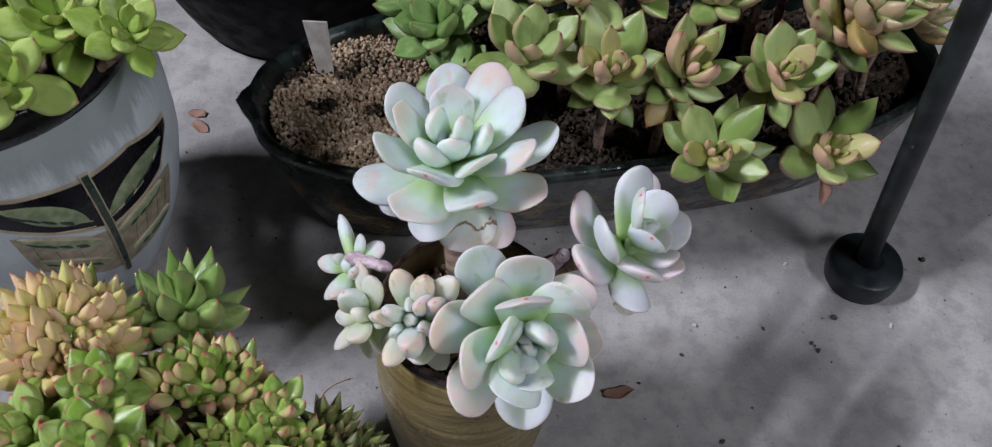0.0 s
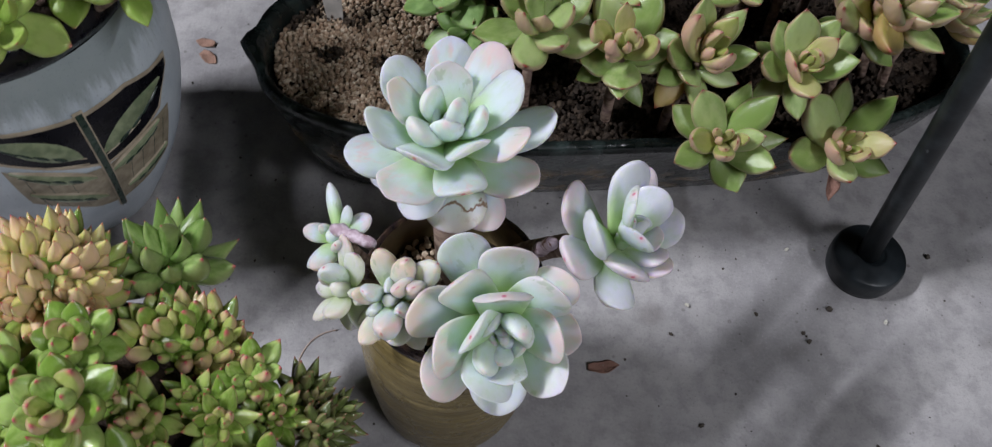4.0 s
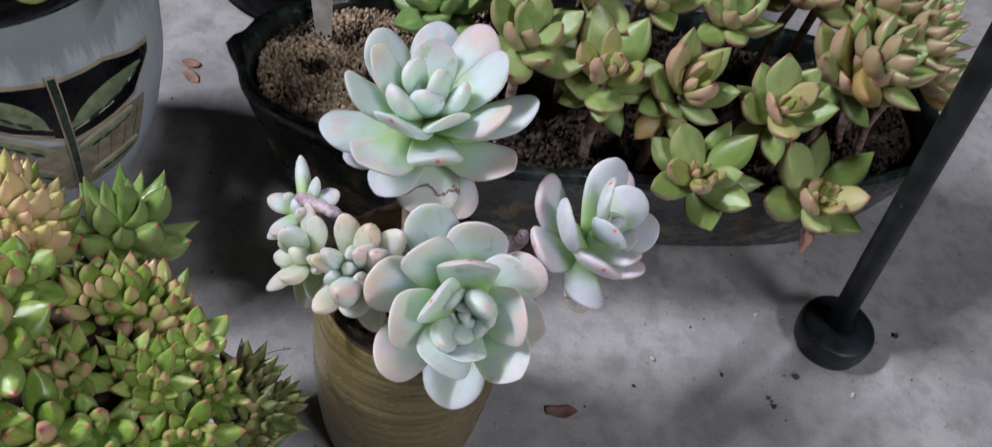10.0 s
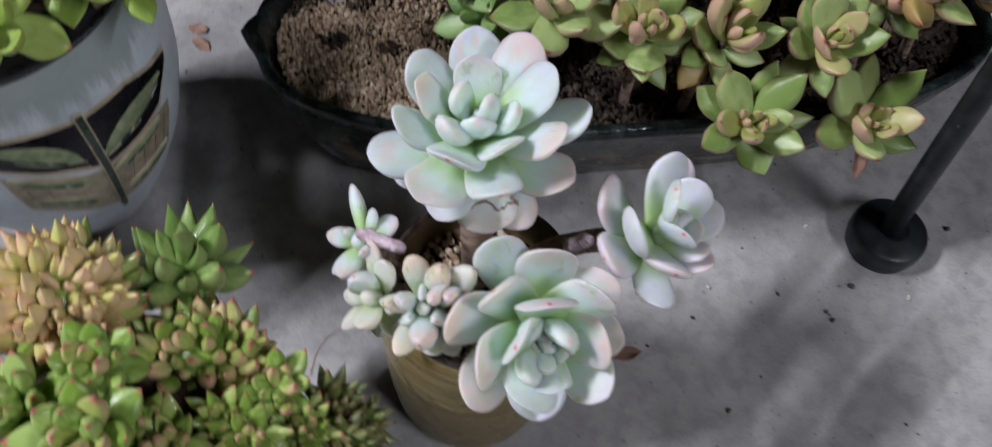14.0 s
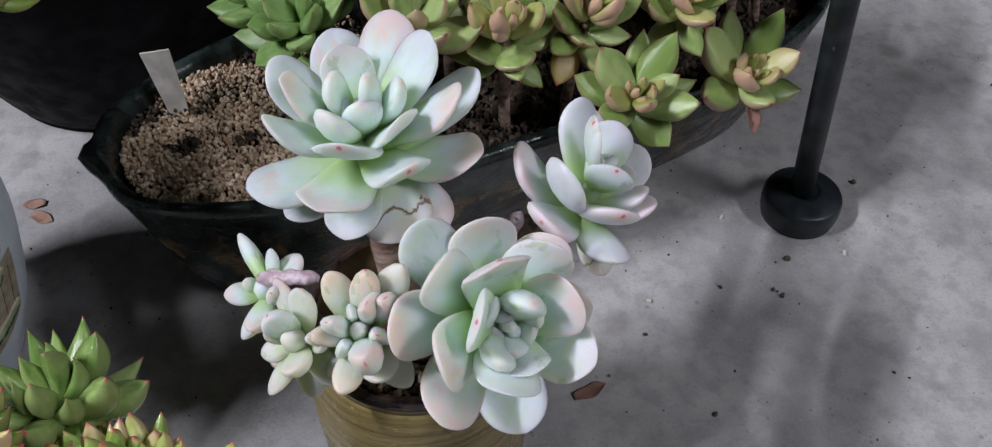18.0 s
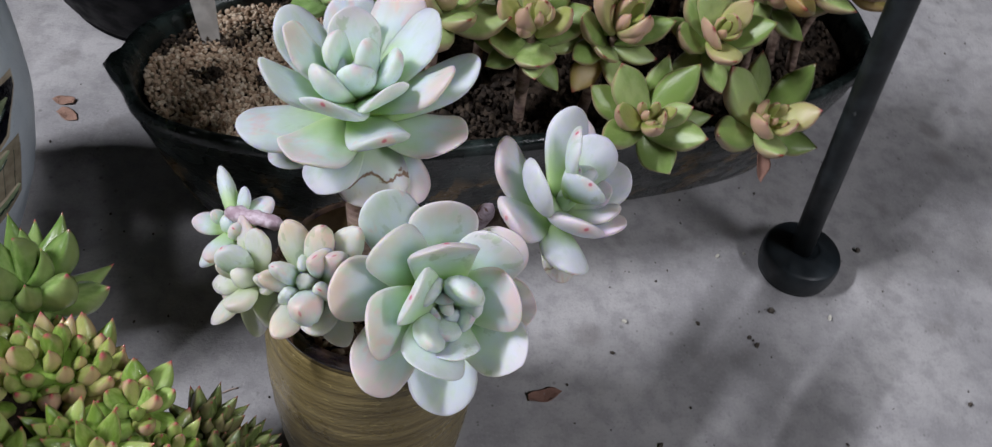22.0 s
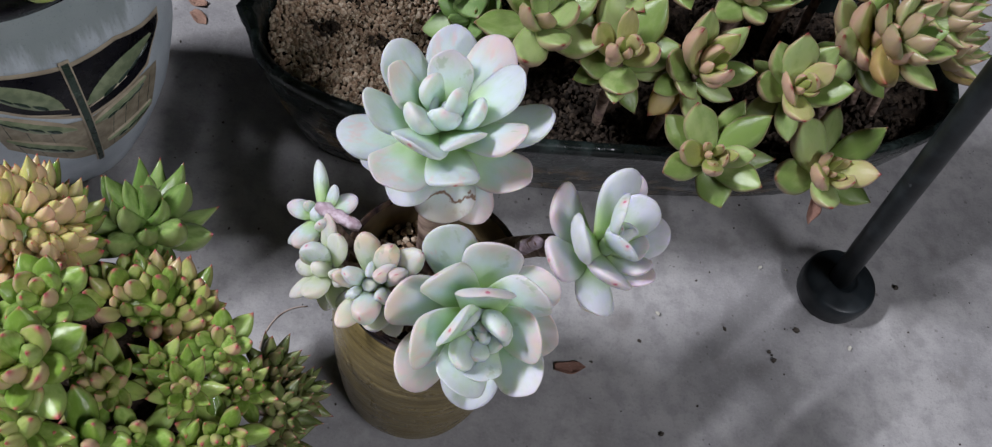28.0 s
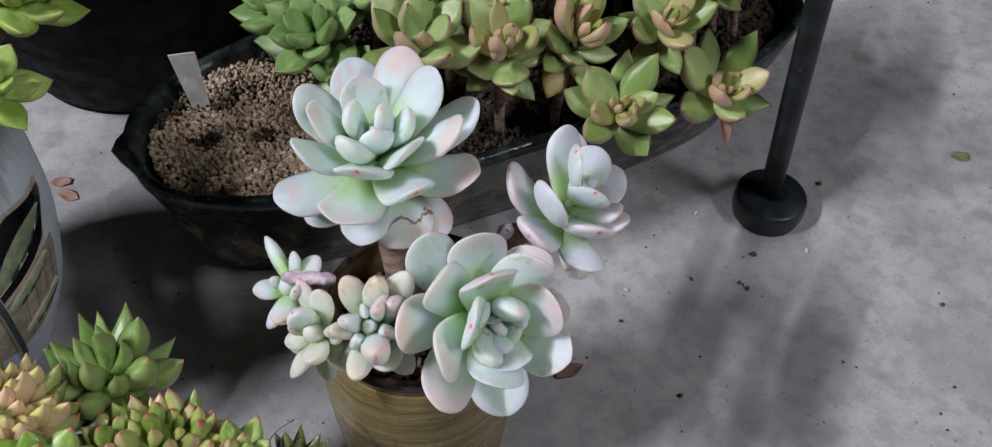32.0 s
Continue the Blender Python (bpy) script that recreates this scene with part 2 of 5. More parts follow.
def chalk_leaf(name, base_c, mid_c, chalk, blush, amount, spots=1.0, fresh=(0.48, 0.67, 0.38), torn=0.0):
    """Powdery succulent skin: green towards the base, bloom over the blade, blushing margins and a red-dotted tip."""
    k = Mat(name, 0.48, 0.35)
    along, edge = k.uv("UVMap")
    side, lateral = k.uv("side")
    rnd = k.random()
    skin = k.skin()
    cloud = k.noise(4.2, 5.0, skin)
    run = k.math("ADD", along, k.math("MULTIPLY", k.math("SUBTRACT", k.noise(2.6, 3.0, skin), 0.5), 0.35))
    tone = k.mix(k.ramp(run, 0.08, 0.46), base_c, mid_c)
    tone = k.mix(k.math("MULTIPLY", k.ramp(run, 0.28, 0.66), k.ramp(cloud, 0.28, 0.60, 0.6, 1.0)), tone, chalk)
    bare = k.math("MULTIPLY", k.math("SUBTRACT", 1.0, side), k.ramp(run, 0.14, 0.70, 0.92, 0.0))
    tone = k.mix(bare, tone, fresh)
    margin = k.math("MULTIPLY", k.ramp(k.math("ADD", edge, k.math("MULTIPLY", k.math("SUBTRACT", cloud, 0.5), 0.5)), 0.50, 1.10, 0.0, 1.0), k.ramp(along, 0.35, 0.85))
    flush = k.math("MULTIPLY", k.math("MAXIMUM", margin, k.ramp(run, 0.58, 1.04, 0.0, 0.9)), k.ramp(k.math("FRACT", k.math("MULTIPLY", rnd, 13.7)), 0.15, 0.9, 0.10, min(1.0, amount)))
    tone = k.mix(flush, tone, blush)
    smudge = k.math("MULTIPLY", k.ramp(k.noise(3.4, 3.0, skin), 0.54, 0.68, 0.0, 0.55), k.ramp(along, 0.42, 0.75))
    tone = k.mix(k.math("MULTIPLY", smudge, k.ramp(k.math("FRACT", k.math("MULTIPLY", rnd, 7.3)), 0.25, 0.6, 0.0, min(1.0, amount))), tone, blush)
    dots = k.math("MULTIPLY", k.ramp(k.cells(11.0, skin), 0.04, 0.13, 1.0, 0.0), k.ramp(k.noise(4.0, 2.0, skin), 0.66, 0.70))
    dots = k.math("MULTIPLY", dots, k.ramp(along, 0.55, 0.8, 0.0, 0.6 * spots))
    tone = k.mix(dots, tone, (0.56, 0.14, 0.17))
    du, dv = k.math("SUBTRACT", along, 0.955), k.math("MULTIPLY", lateral, 0.75)
    reach = k.math("SQRT", k.math("ADD", k.math("MULTIPLY", du, du), k.math("MULTIPLY", dv, dv)))
    show = k.math("MULTIPLY", k.ramp(rnd, 0.20, 0.40, 0.0, 1.0), k.ramp(side, 0.3, 0.6))
    halo = k.math("MULTIPLY", k.ramp(reach, 0.02, 0.16, 0.42, 0.0), show)
    tone = k.mix(halo, tone, (0.84, 0.50, 0.52))
    tone = k.mix(k.math("MULTIPLY", k.ramp(reach, 0.016, 0.042, 0.9, 0.0), show), tone, (0.62, 0.13, 0.22))
    scuff = k.math("MULTIPLY", k.ramp(k.noise(3.0, 6.0, skin), 0.60, 0.65, 0.0, 0.4), k.ramp(rnd, 0.55, 0.75))
    tone = k.mix(scuff, tone, (0.30, 0.40, 0.24))
    rub = k.ramp(k.noise(4.5, 6.0, skin), 0.52, 0.66, 0.0, 0.4)
    tone = k.mix(k.math("MULTIPLY", rub, k.ramp(along, 0.3, 0.6)), tone, mid_c)
    if torn:
        wander = k.math("ADD", along, k.math("MULTIPLY", k.math("SUBTRACT", k.noise(3.0, 4.0, skin), 0.5), 0.55))
        crack = k.ramp(k.math("ABSOLUTE", k.math("SUBTRACT", wander, 0.66)), 0.008, 0.035, torn, 0.0)
        scab = k.math("MULTIPLY", k.ramp(k.noise(6.0, 3.0, skin), 0.58, 0.70, 0.0, 0.3 * torn), k.ramp(along, 0.55, 0.9))
        tone = k.mix(scab, tone, (0.42, 0.29, 0.22))
        tone = k.mix(crack, tone, (0.24, 0.15, 0.10))
    k.colour(tone)
    k.roughness(k.ramp(cloud, 0.3, 0.7, 0.42, 0.6))
    k.b.inputs["Subsurface Weight"].default_value = 0.85
    k.b.inputs["Subsurface Radius"].default_value = (0.9, 1.0, 0.6)
    k.b.inputs["Subsurface Scale"].default_value = 0.011
    k.bump(k.math("ADD", k.noise(9.0, 5.0, skin), k.noise(150.0, 2.0)), 0.10, 0.0012)
    return k.m


def green_leaf(name, inner, outer, under, tip_c, under_amount, tip_from=0.8, rough=0.38, under_from=0.35, ripe=0.0):
    """Glossier green succulent skin: pale base, tinted underside, coloured tip."""
    k = Mat(name, rough, 0.5)
    along, edge = k.uv("UVMap")
    side, _ = k.uv("side")
    rnd = k.random()
    skin = k.skin()
    cloud = k.noise(3.6, 5.0, skin)
    tone = k.mix(k.ramp(k.math("ADD", cloud, k.math("MULTIPLY", k.math("SUBTRACT", rnd, 0.5), 0.5)), 0.25, 0.75), inner, outer)
    blush = k.math("MULTIPLY", side, k.ramp(k.math("ADD", along, k.math("MULTIPLY", cloud, 0.6)), under_from, under_from + 0.6, 0.0, under_amount))
    tone = k.mix(blush, tone, under)
    rim = k.math("MULTIPLY", k.ramp(edge, 0.80, 1.0), k.ramp(along, 0.3, 0.8, 0.0, 0.2))
    tone = k.mix(rim, tone, under)
    if ripe:
        tone = k.mix(k.math("MULTIPLY", k.ramp(rnd, 0.45, 0.95, 0.0, ripe), k.ramp(along, 0.35, 0.95)), tone, under)
    tone = k.mix(k.ramp(k.math("ADD", along, k.math("MULTIPLY", rnd, 0.04)), tip_from, 1.02), tone, tip_c)
    k.colour(tone)
    k.b.inputs["Subsurface Weight"].default_value = 0.3
    k.b.inputs["Subsurface Radius"].default_value = (0.5, 0.8, 0.25)
    k.b.inputs["Subsurface Scale"].default_value = 0.004
    k.bump(k.math("ADD", k.noise(60.0, 4.0), k.noise(7.0, 3.0, skin)), 0.16, 0.0012)
    return k.m


def bark_material():
    k = Mat("succulent_bark", 0.75, 0.3)
    rings = k.noise(1.0, 5.0, k.mapped("UV", (26.0, 3.0, 1)))
    base = k.mix(k.ramp(rings, 0.32, 0.66), (0.13, 0.08, 0.06), (0.38, 0.28, 0.22))
    k.colour(k.mix(k.ramp(k.noise(90.0, 4.0), 0.5, 0.7, 0, 0.5), base, (0.36, 0.25, 0.24)))
    k.bump(rings, 0.7, 0.002)
    return k.m


def mauve_bark():
    k = Mat("mauve_twig", 0.5, 0.4)
    n = k.noise(230.0, 5.0)
    base = k.mix(k.ramp(n, 0.34, 0.62), (0.40, 0.28, 0.33), (0.66, 0.55, 0.62))
    k.colour(k.mix(k.ramp(k.noise(150.0, 3.0), 0.60, 0.66), base, (0.22, 0.11, 0.09)))
    k.bump(n, 0.6, 0.002)
    return k.m


CONCRETE = concrete_material()
OLIVE, RIM_DARK, INNER = olive_glaze(), dark_rim_glaze(), inner_glaze()
TRAY_GLAZE, VASE_GLAZE = tray_glaze(), vase_glaze()
VASE_DARK = simple("cobalt_black_glaze", (0.003, 0.003, 0.005), (0.007, 0.007, 0.012), 60.0, 0.28, 0.3)
CREAM = simple("cream_slip", (0.40, 0.33, 0.24), (0.56, 0.48, 0.36), 90.0, 0.5)
FAN_GLAZE = simple("tan_crackle_glaze", (0.26, 0.22, 0.155), (0.40, 0.345, 0.25), 130.0, 0.5)
LEAF_GLAZE = simple("leaf_green_glaze", (0.17, 0.22, 0.125), (0.32, 0.37, 0.225), 120.0, 0.35)
STEM_GLAZE = simple("dark_green_glaze", (0.012, 0.028, 0.020), (0.035, 0.065, 0.046), 120.0, 0.3)
BLACK_POT = simple("black_plastic", (0.005, 0.005, 0.006), (0.009, 0.009, 0.0105), 25.0, 0.65, 0.1)
POST_PAINT = post_paint()
RUBBER = simple("dark_rubber", (0.009, 0.012, 0.014), (0.022, 0.028, 0.032), 45.0, 0.4, 0.35)
BROWN_POT = simple("dark_clay", (0.030, 0.020, 0.014), (0.065, 0.042, 0.03), 40.0, 0.6)
LABEL_WHITE = simple("weathered_label", (0.42, 0.40, 0.37), (0.62, 0.59, 0.55), 60.0, 0.6)
GRAVEL = stones_material("tan_gravel", [(0.27, 0.175, 0.11), (0.48, 0.36, 0.25), (0.66, 0.56, 0.43), (0.29, 0.205, 0.14)])
CRUMBS = stones_material("soil_crumbs", [(0.018, 0.013, 0.009), (0.038, 0.027, 0.019), (0.085, 0.062, 0.043), (0.022, 0.016, 0.012)])
SOIL = simple("dark_soil", (0.020, 0.014, 0.010), (0.07, 0.05, 0.036), 160.0, 0.95, 0.2, 0.8, 0.004)
GREY_CRUMB = stones_material("floor_grit", [(0.035, 0.028, 0.024), (0.10, 0.085, 0.07), (0.05, 0.04, 0.033), (0.03, 0.025, 0.02)])
PALE_CRUMB = simple("pale_perlite", (0.55, 0.53, 0.45), (0.72, 0.70, 0.62), 300.0, 0.8)
DEAD_LEAF = simple("dry_leaf", (0.19, 0.095, 0.07), (0.38, 0.23, 0.18), 110.0, 0.7, 0.2, 0.5, 0.002)
RUSTY_LEAF = simple("rusty_dry_leaf", (0.30, 0.17, 0.125), (0.52, 0.34, 0.26), 140.0, 0.75, 0.2, 0.5, 0.002)
FALLEN_LEAF = simple("fallen_olive_leaf", (0.17, 0.17, 0.075), (0.33, 0.32, 0.17), 150.0, 0.6, 0.3, 0.5, 0.002)
TWIG = simple("dry_twig", (0.20, 0.145, 0.115), (0.34, 0.26, 0.21), 90.0, 0.85)
MAUVE = mauve_bark()
PALE_TWIG = simple("pale_twig", (0.36, 0.27, 0.22), (0.52, 0.41, 0.35), 90.0, 0.85)
BARK = bark_material()

CHALK = chalk_leaf("chalky_leaf", (0.40, 0.56, 0.13), (0.53, 0.675, 0.52), (0.655, 0.765, 0.785), (0.80, 0.54, 0.51), 0.95, fresh=(0.43, 0.62, 0.29))
CHALK_PINK = chalk_leaf("chalky_pink_leaf", (0.44, 0.57, 0.20), (0.53, 0.63, 0.55), (0.675, 0.71, 0.785), (0.78, 0.56, 0.60), 0.9, fresh=(0.43, 0.60, 0.29))
CHALK_CORE = chalk_leaf("chalky_core_leaf", (0.44, 0.62, 0.20), (0.54, 0.71, 0.53), (0.65, 0.785, 0.755), (0.76, 0.65, 0.63), 0.5, 0.4, fresh=(0.46, 0.66, 0.33))
CHALK_WARM = chalk_leaf("chalky_warm_leaf", (0.46, 0.56, 0.20), (0.58, 0.64, 0.46), (0.67, 0.70, 0.645), (0.79, 0.58, 0.48), 1.0, fresh=(0.50, 0.59, 0.36))
BRUISED = chalk_leaf("bruised_leaf", (0.46, 0.55, 0.25), (0.55, 0.59, 0.50), (0.62, 0.60, 0.58), (0.58, 0.33, 0.27), 1.0, 2.0, fresh=(0.44, 0.52, 0.33), torn=0.75)
TORN = chalk_leaf("torn_leaf", (0.46, 0.60, 0.25), (0.56, 0.67, 0.55), (0.66, 0.72, 0.73), (0.70, 0.58, 0.48), 1.0, 1.0, fresh=(0.50, 0.64, 0.42), torn=1.0)
TRAY_LEAF = green_leaf("olive_leaf", (0.20, 0.30, 0.08), (0.36, 0.455, 0.185), (0.47, 0.33, 0.22), (0.20, 0.03, 0.03), 0.9, 0.94, rough=0.28, under_from=0.22)
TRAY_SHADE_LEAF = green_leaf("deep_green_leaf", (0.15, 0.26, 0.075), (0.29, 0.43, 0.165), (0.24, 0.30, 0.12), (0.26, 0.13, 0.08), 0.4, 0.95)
TRAY_CORE = green_leaf("tan_core_leaf", (0.32, 0.37, 0.10), (0.46, 0.46, 0.19), (0.58, 0.38, 0.27), (0.24, 0.04, 0.04), 1.0, 0.93, rough=0.28, under_from=0.05, ripe=0.4)
VASE_LEAF = green_leaf("fresh_leaf", (0.23, 0.35, 0.06), (0.42, 0.54, 0.16), (0.38, 0.42, 0.11), (0.34, 0.12, 0.07), 0.5, 0.95)
CLUMP_LEAF = green_leaf("clump_leaf", (0.17, 0.28, 0.045), (0.36, 0.49, 0.13), (0.58, 0.36, 0.25), (0.50, 0.10, 0.12), 0.25, 0.88, 0.16, ripe=0.22)
FRESH_CLUMP = green_leaf("bright_clump_leaf", (0.19, 0.32, 0.05), (0.38, 0.52, 0.16), (0.38, 0.42, 0.15), (0.52, 0.11, 0.13), 0.4, 0.91, 0.2)
ORANGE_LEAF = green_leaf("orange_crest_leaf", (0.60, 0.58, 0.20), (0.76, 0.61, 0.34), (0.80, 0.50, 0.40), (0.60, 0.09, 0.12), 0.5, 0.93, 0.16, ripe=0.55)
HAW_LEAF = green_leaf("pointed_green_leaf", (0.16, 0.27, 0.065), (0.35, 0.47, 0.17), (0.26, 0.30, 0.13), (0.48, 0.08, 0.12), 0.6, 0.955, 0.2)
OLD_LEAF = green_leaf("ageing_leaf", (0.36, 0.29, 0.08), (0.48, 0.37, 0.14), (0.46, 0.27, 0.13), (0.28, 0.06, 0.04), 0.6, 0.9)
PINK_CORE = green_leaf("pinkish_core_leaf", (0.34, 0.40, 0.11), (0.50, 0.48, 0.20), (0.66, 0.38, 0.30), (0.52, 0.10, 0.13), 0.6, 0.86, 0.18, ripe=0.6)
# Darker clump leaf: the shade on the hanging rosettes is put into its colour.
SHADED_LEAF = green_leaf("shaded_clump_leaf", (0.10, 0.135, 0.04), (0.21, 0.25, 0.09), (0.23, 0.17, 0.10), (0.25, 0.06, 0.06), 0.6, 0.9, 0.25)

# ---------------------------------------------------------------- building helpers
PLACE = {}


def mesh_from(name, verts, faces, smooth=True):
    me = bpy.data.meshes.new(name)
    me.from_pydata([tuple(v) for v in verts], [], faces)
    me.update()
    if smooth:
        me.shade_smooth()
    return me


def thing(name, place=(0, 0, 0), label="", category="", group="", kind="", data=None, material=None):
    """A top-level object at a base point: an Empty that parents its parts, or a mesh of its own."""
    if data is not None and material is not None and not data.materials:
        data.materials.append(material)
    ob = new(name, data)
    m = Matrix.Translation(place) if not isinstance(place, Matrix) else place
    ob.matrix_basis = m
    PLACE[ob] = m.copy()
    if data is None:
        ob.empty_display_size = 0.01
    return tagged(ob, label, category, group, kind)


def part(name, me, material, parent, m=None, label=""):
    """One mesh object under a thing or a part, at the world pose m."""
    if not me.materials:
        me.materials.append(material)
    ob = new(name, me)
    ob.parent = parent
    m = Matrix.Identity(4) if m is None else m
    ob.matrix_basis = PLACE[parent].inverted() @ m
    PLACE[ob] = m.copy()
    if ob.data.materials[0] is not material:
        ob.material_slots[0].link = "OBJECT"
        ob.material_slots[0].material = material
    return tagged(ob, label)


def lathe(name, profile, n=64, wobble=None, cap=False):
    """A turned form about z; profile: (radius, height) from the outer foot over the lip to the inside."""
    verts, faces = [], []
    for r, z in profile:
        for i in range(n):
            a = 2 * math.pi * i / n
            rr, zz = (r, z) if wobble is None else wobble(a, r, z)
            verts.append((rr * math.cos(a), rr * math.sin(a), zz))
    for j in range(len(profile) - 1):
        for i in range(n):
            faces.append((j * n + i, j * n + (i + 1) % n, (j + 1) * n + (i + 1) % n, (j + 1) * n + i))
    if cap:
        k = (len(profile) - 1) * n
        faces.append(tuple(reversed(range(n))))
        faces.append(tuple(k + i for i in range(n)))
    return mesh_from(name, verts, faces)


def smooth_profile(points, steps=5):
    """A Catmull-Rom run through (radius, height) points."""
    p = [points[0], *points, points[-1]]
    out = []
    for i in range(1, len(p) - 2):
        for s in range(steps):
            t = s / steps
            row = []
            for c in (0, 1):
                a, b, d, e = p[i - 1][c], p[i][c], p[i + 1][c], p[i + 2][c]
                row.append(0.5 * (2 * b + (d - a) * t + (2 * a - 5 * b + 4 * d - e) * t * t + (3 * b - a - 3 * d + e) * t ** 3))
            out.append(tuple(row))
    out.append(points[-1])
    return out


def tube(name, points, radii, n=10, lumps=0.0, seed=0):
    """A bent, tapered stem through points, closed at both ends, with u along and v round as its map."""
    rng = random.Random(seed)
    pts = [Vector(p) for p in points]
    verts, faces, rows = [], [], len(pts)
    for j, p in enumerate(pts):
        d = (pts[min(j + 1, rows - 1)] - pts[max(j - 1, 0)]).normalized()
        side = d.cross(Vector((0.31, 0.17, 0.93))).normalized()
        up = d.cross(side)
        for i in range(n):
            a = 2 * math.pi * i / n
            r = radii[j] * (1 + lumps * (rng.random() - 0.5))
            verts.append(p + side * math.cos(a) * r + up * math.sin(a) * r)
    for j in range(rows - 1):
        for i in range(n):
            faces.append((j * n + i, j * n + (i + 1) % n, (j + 1) * n + (i + 1) % n, (j + 1) * n + i))
    faces.append(tuple(reversed(range(n))))
    faces.append(tuple((rows - 1) * n + i for i in range(n)))
    me = mesh_from(name, verts, faces)
    layer = me.uv_layers.new(name="UVMap")
    for loop in me.loops:
        layer.data[loop.index].uv = ((loop.vertex_index // n) / rows, (loop.vertex_index % n) / n)
    return me


def bezier(a, b, c, n=8):
    a, b, c = Vector(a), Vector(b), Vector(c)
    return [a * (1 - t) ** 2 + b * 2 * t * (1 - t) + c * t * t for t in (i / (n - 1) for i in range(n))]


def leaf_mesh(name, kind="spoon", curl=30.0, trough=0.04, thick=0.18, nu=13, nv=14, skew=0.0, wave=0.0, seed=0):
    """A fleshy leaf on a chord of unit length along x and unit width along y, its upper face to +z.
    curl: degrees by which it turns upwards from root to tip. spoon: broad and round-ended; bean: short and plump;
    pointed: widest at the middle, drawn out to a sharp tip; spike: narrower still."""
    rng = random.Random(seed)
    ph = rng.uniform(0, 6.28)
    half = radians(max(curl, 1.0)) / 2
    radius = 0.5 / math.sin(half)
    verts, uvs, sides, faces = [], [], [], []
    for j in range(nu):
        s = j / (nu - 1)
        u = math.sin(s * math.pi / 2) ** 0.85 if kind in ("spoon", "bean") else s ** 0.85
        if kind == "spoon":
            peak, base = 0.66, 0.26
            t = max(0.0, (u - peak) / (1 - peak))
            w = base + (0.5 - base) * math.sin(math.pi / 2 * u / peak) ** 1.3 if u < peak else 0.5 * max(0.0, 1 - t ** 2.3) ** 0.58
            if u > 0.975:
                w = max(w, 0.11 * (1 - u) / 0.025)
            th = thick * (0.80 + 0.30 * math.sin(math.pi * u)) * max(0.0, 1 - max(0.0, (u - 0.55) / 0.45) ** 3.0) ** 0.5
        elif kind == "bean":
            peak, base = 0.58, 0.28
            w = base + (0.5 - base) * math.sin(math.pi / 2 * u / peak) if u < peak else 0.5 * max(0.0, 1 - ((u - peak) / (1 - peak)) ** 1.9) ** 0.58
            th = thick * (0.8 + 0.4 * math.sin(math.pi * u)) * math.sqrt(max(0.0, 1 - max(0, (u - 0.5) / 0.5) ** 2.2))
        elif kind == "drop":
            t = max(0.0, (u - 0.55) / 0.45)
            w = (0.28 + 0.22 * math.sin(math.pi / 2 * u / 0.55) if u < 0.55 else 0.5 * (1 - t ** 1.9) ** 0.62 * (1 - 0.35 * t ** 3)) if u < 0.93 else 0.5 * 0.33 * ((1 - u) / 0.07) ** 1.2
            th = thick * 1.6 * w
        elif kind == "spike":
            peak, base = 0.42, 0.30
            t = max(0.0, (u - peak) / (1 - peak))
            w = base + (0.5 - base) * math.sin(math.pi / 2 * u / peak) if u < peak else 0.5 * (1 - t ** 1.35) ** 1.1
            th = thick * (0.9 + 0.25 * math.sin(math.pi * u)) * (1 - t ** 1.4 * 0.97)
        else:
            peak, base = 0.56, 0.28
            t = max(0.0, (u - peak) / (1 - peak))
            w = base + (0.5 - base) * math.sin(math.pi / 2 * u / peak) if u < peak else 0.5 * (1 - t ** 1.9) * (1 - 0.30 * t ** 3)
            th = thick * (0.9 + 0.25 * math.sin(math.pi * u)) * (1 - t ** 1.7 * 0.96)
        w, th = max(w, 0.006), max(th, 0.006)
        phi = 2 * half * u - half
        px, pz = 0.5 + radius * math.sin(phi), radius * (math.cos(half) - math.cos(phi))
        for i in range(nv):
            a = 2 * math.pi * i / nv
            ca, si = math.cos(a), math.sin(a)
            y = w * ca + skew * u * u * 0.3
            off = trough * (ca * ca) * (w / 0.5) + (th * 0.42 * si if si > 0 else th * 0.80 * si)
            off += wave * math.sin(u * 7 + ph) * abs(ca) * w
            verts.append((px - math.sin(phi) * off, y, pz + math.cos(phi) * off))
            uvs.append((u, abs(ca)))
            sides.append((0.0 if si > 0.05 else (1.0 if si < -0.05 else 0.5), abs(w * ca)))
    for j in range(nu - 1):
        for i in range(nv):
            faces.append((j * nv + i, (j + 1) * nv + i, (j + 1) * nv + (i + 1) % nv, j * nv + (i + 1) % nv))
    faces.append(tuple(range(nv)))
    faces.append(tuple(reversed([(nu - 1) * nv + i for i in range(nv)])))
    me = mesh_from(name, verts, faces)
    a, b = me.uv_layers.new(name="UVMap"), me.uv_layers.new(name="side")
    for loop in me.loops:
        a.data[loop.index].uv = uvs[loop.vertex_index]
        b.data[loop.index].uv = sides[loop.vertex_index]
    return me


def leaf_pose(base, way, up, length, width):
    x = Vector(way).normalized()
    z = Vector(up)
    z = (z - x * z.dot(x)).normalized()
    y = z.cross(x)
    rot = Matrix((x, y, z)).transposed().to_4x4()
    return Matrix.Translation(base) @ rot @ Matrix.Diagonal((length, width, length, 1))


def axes_of(axis):
    a = Vector(axis).normalized()
    x = (Vector((1, 0, 0)) - a * a.x).normalized()
    return x, a.cross(x), a


def family(name, kind, curls, rows, nu=13, nv=14):
    """Leaf shapes of one kind, several for each curl."""
    return {q: [leaf_mesh(name, kind, q * f, t, k, nu, nv, s, w, seed=i) for i, (f, t, k, s, w) in enumerate(rows)] for q in curls}


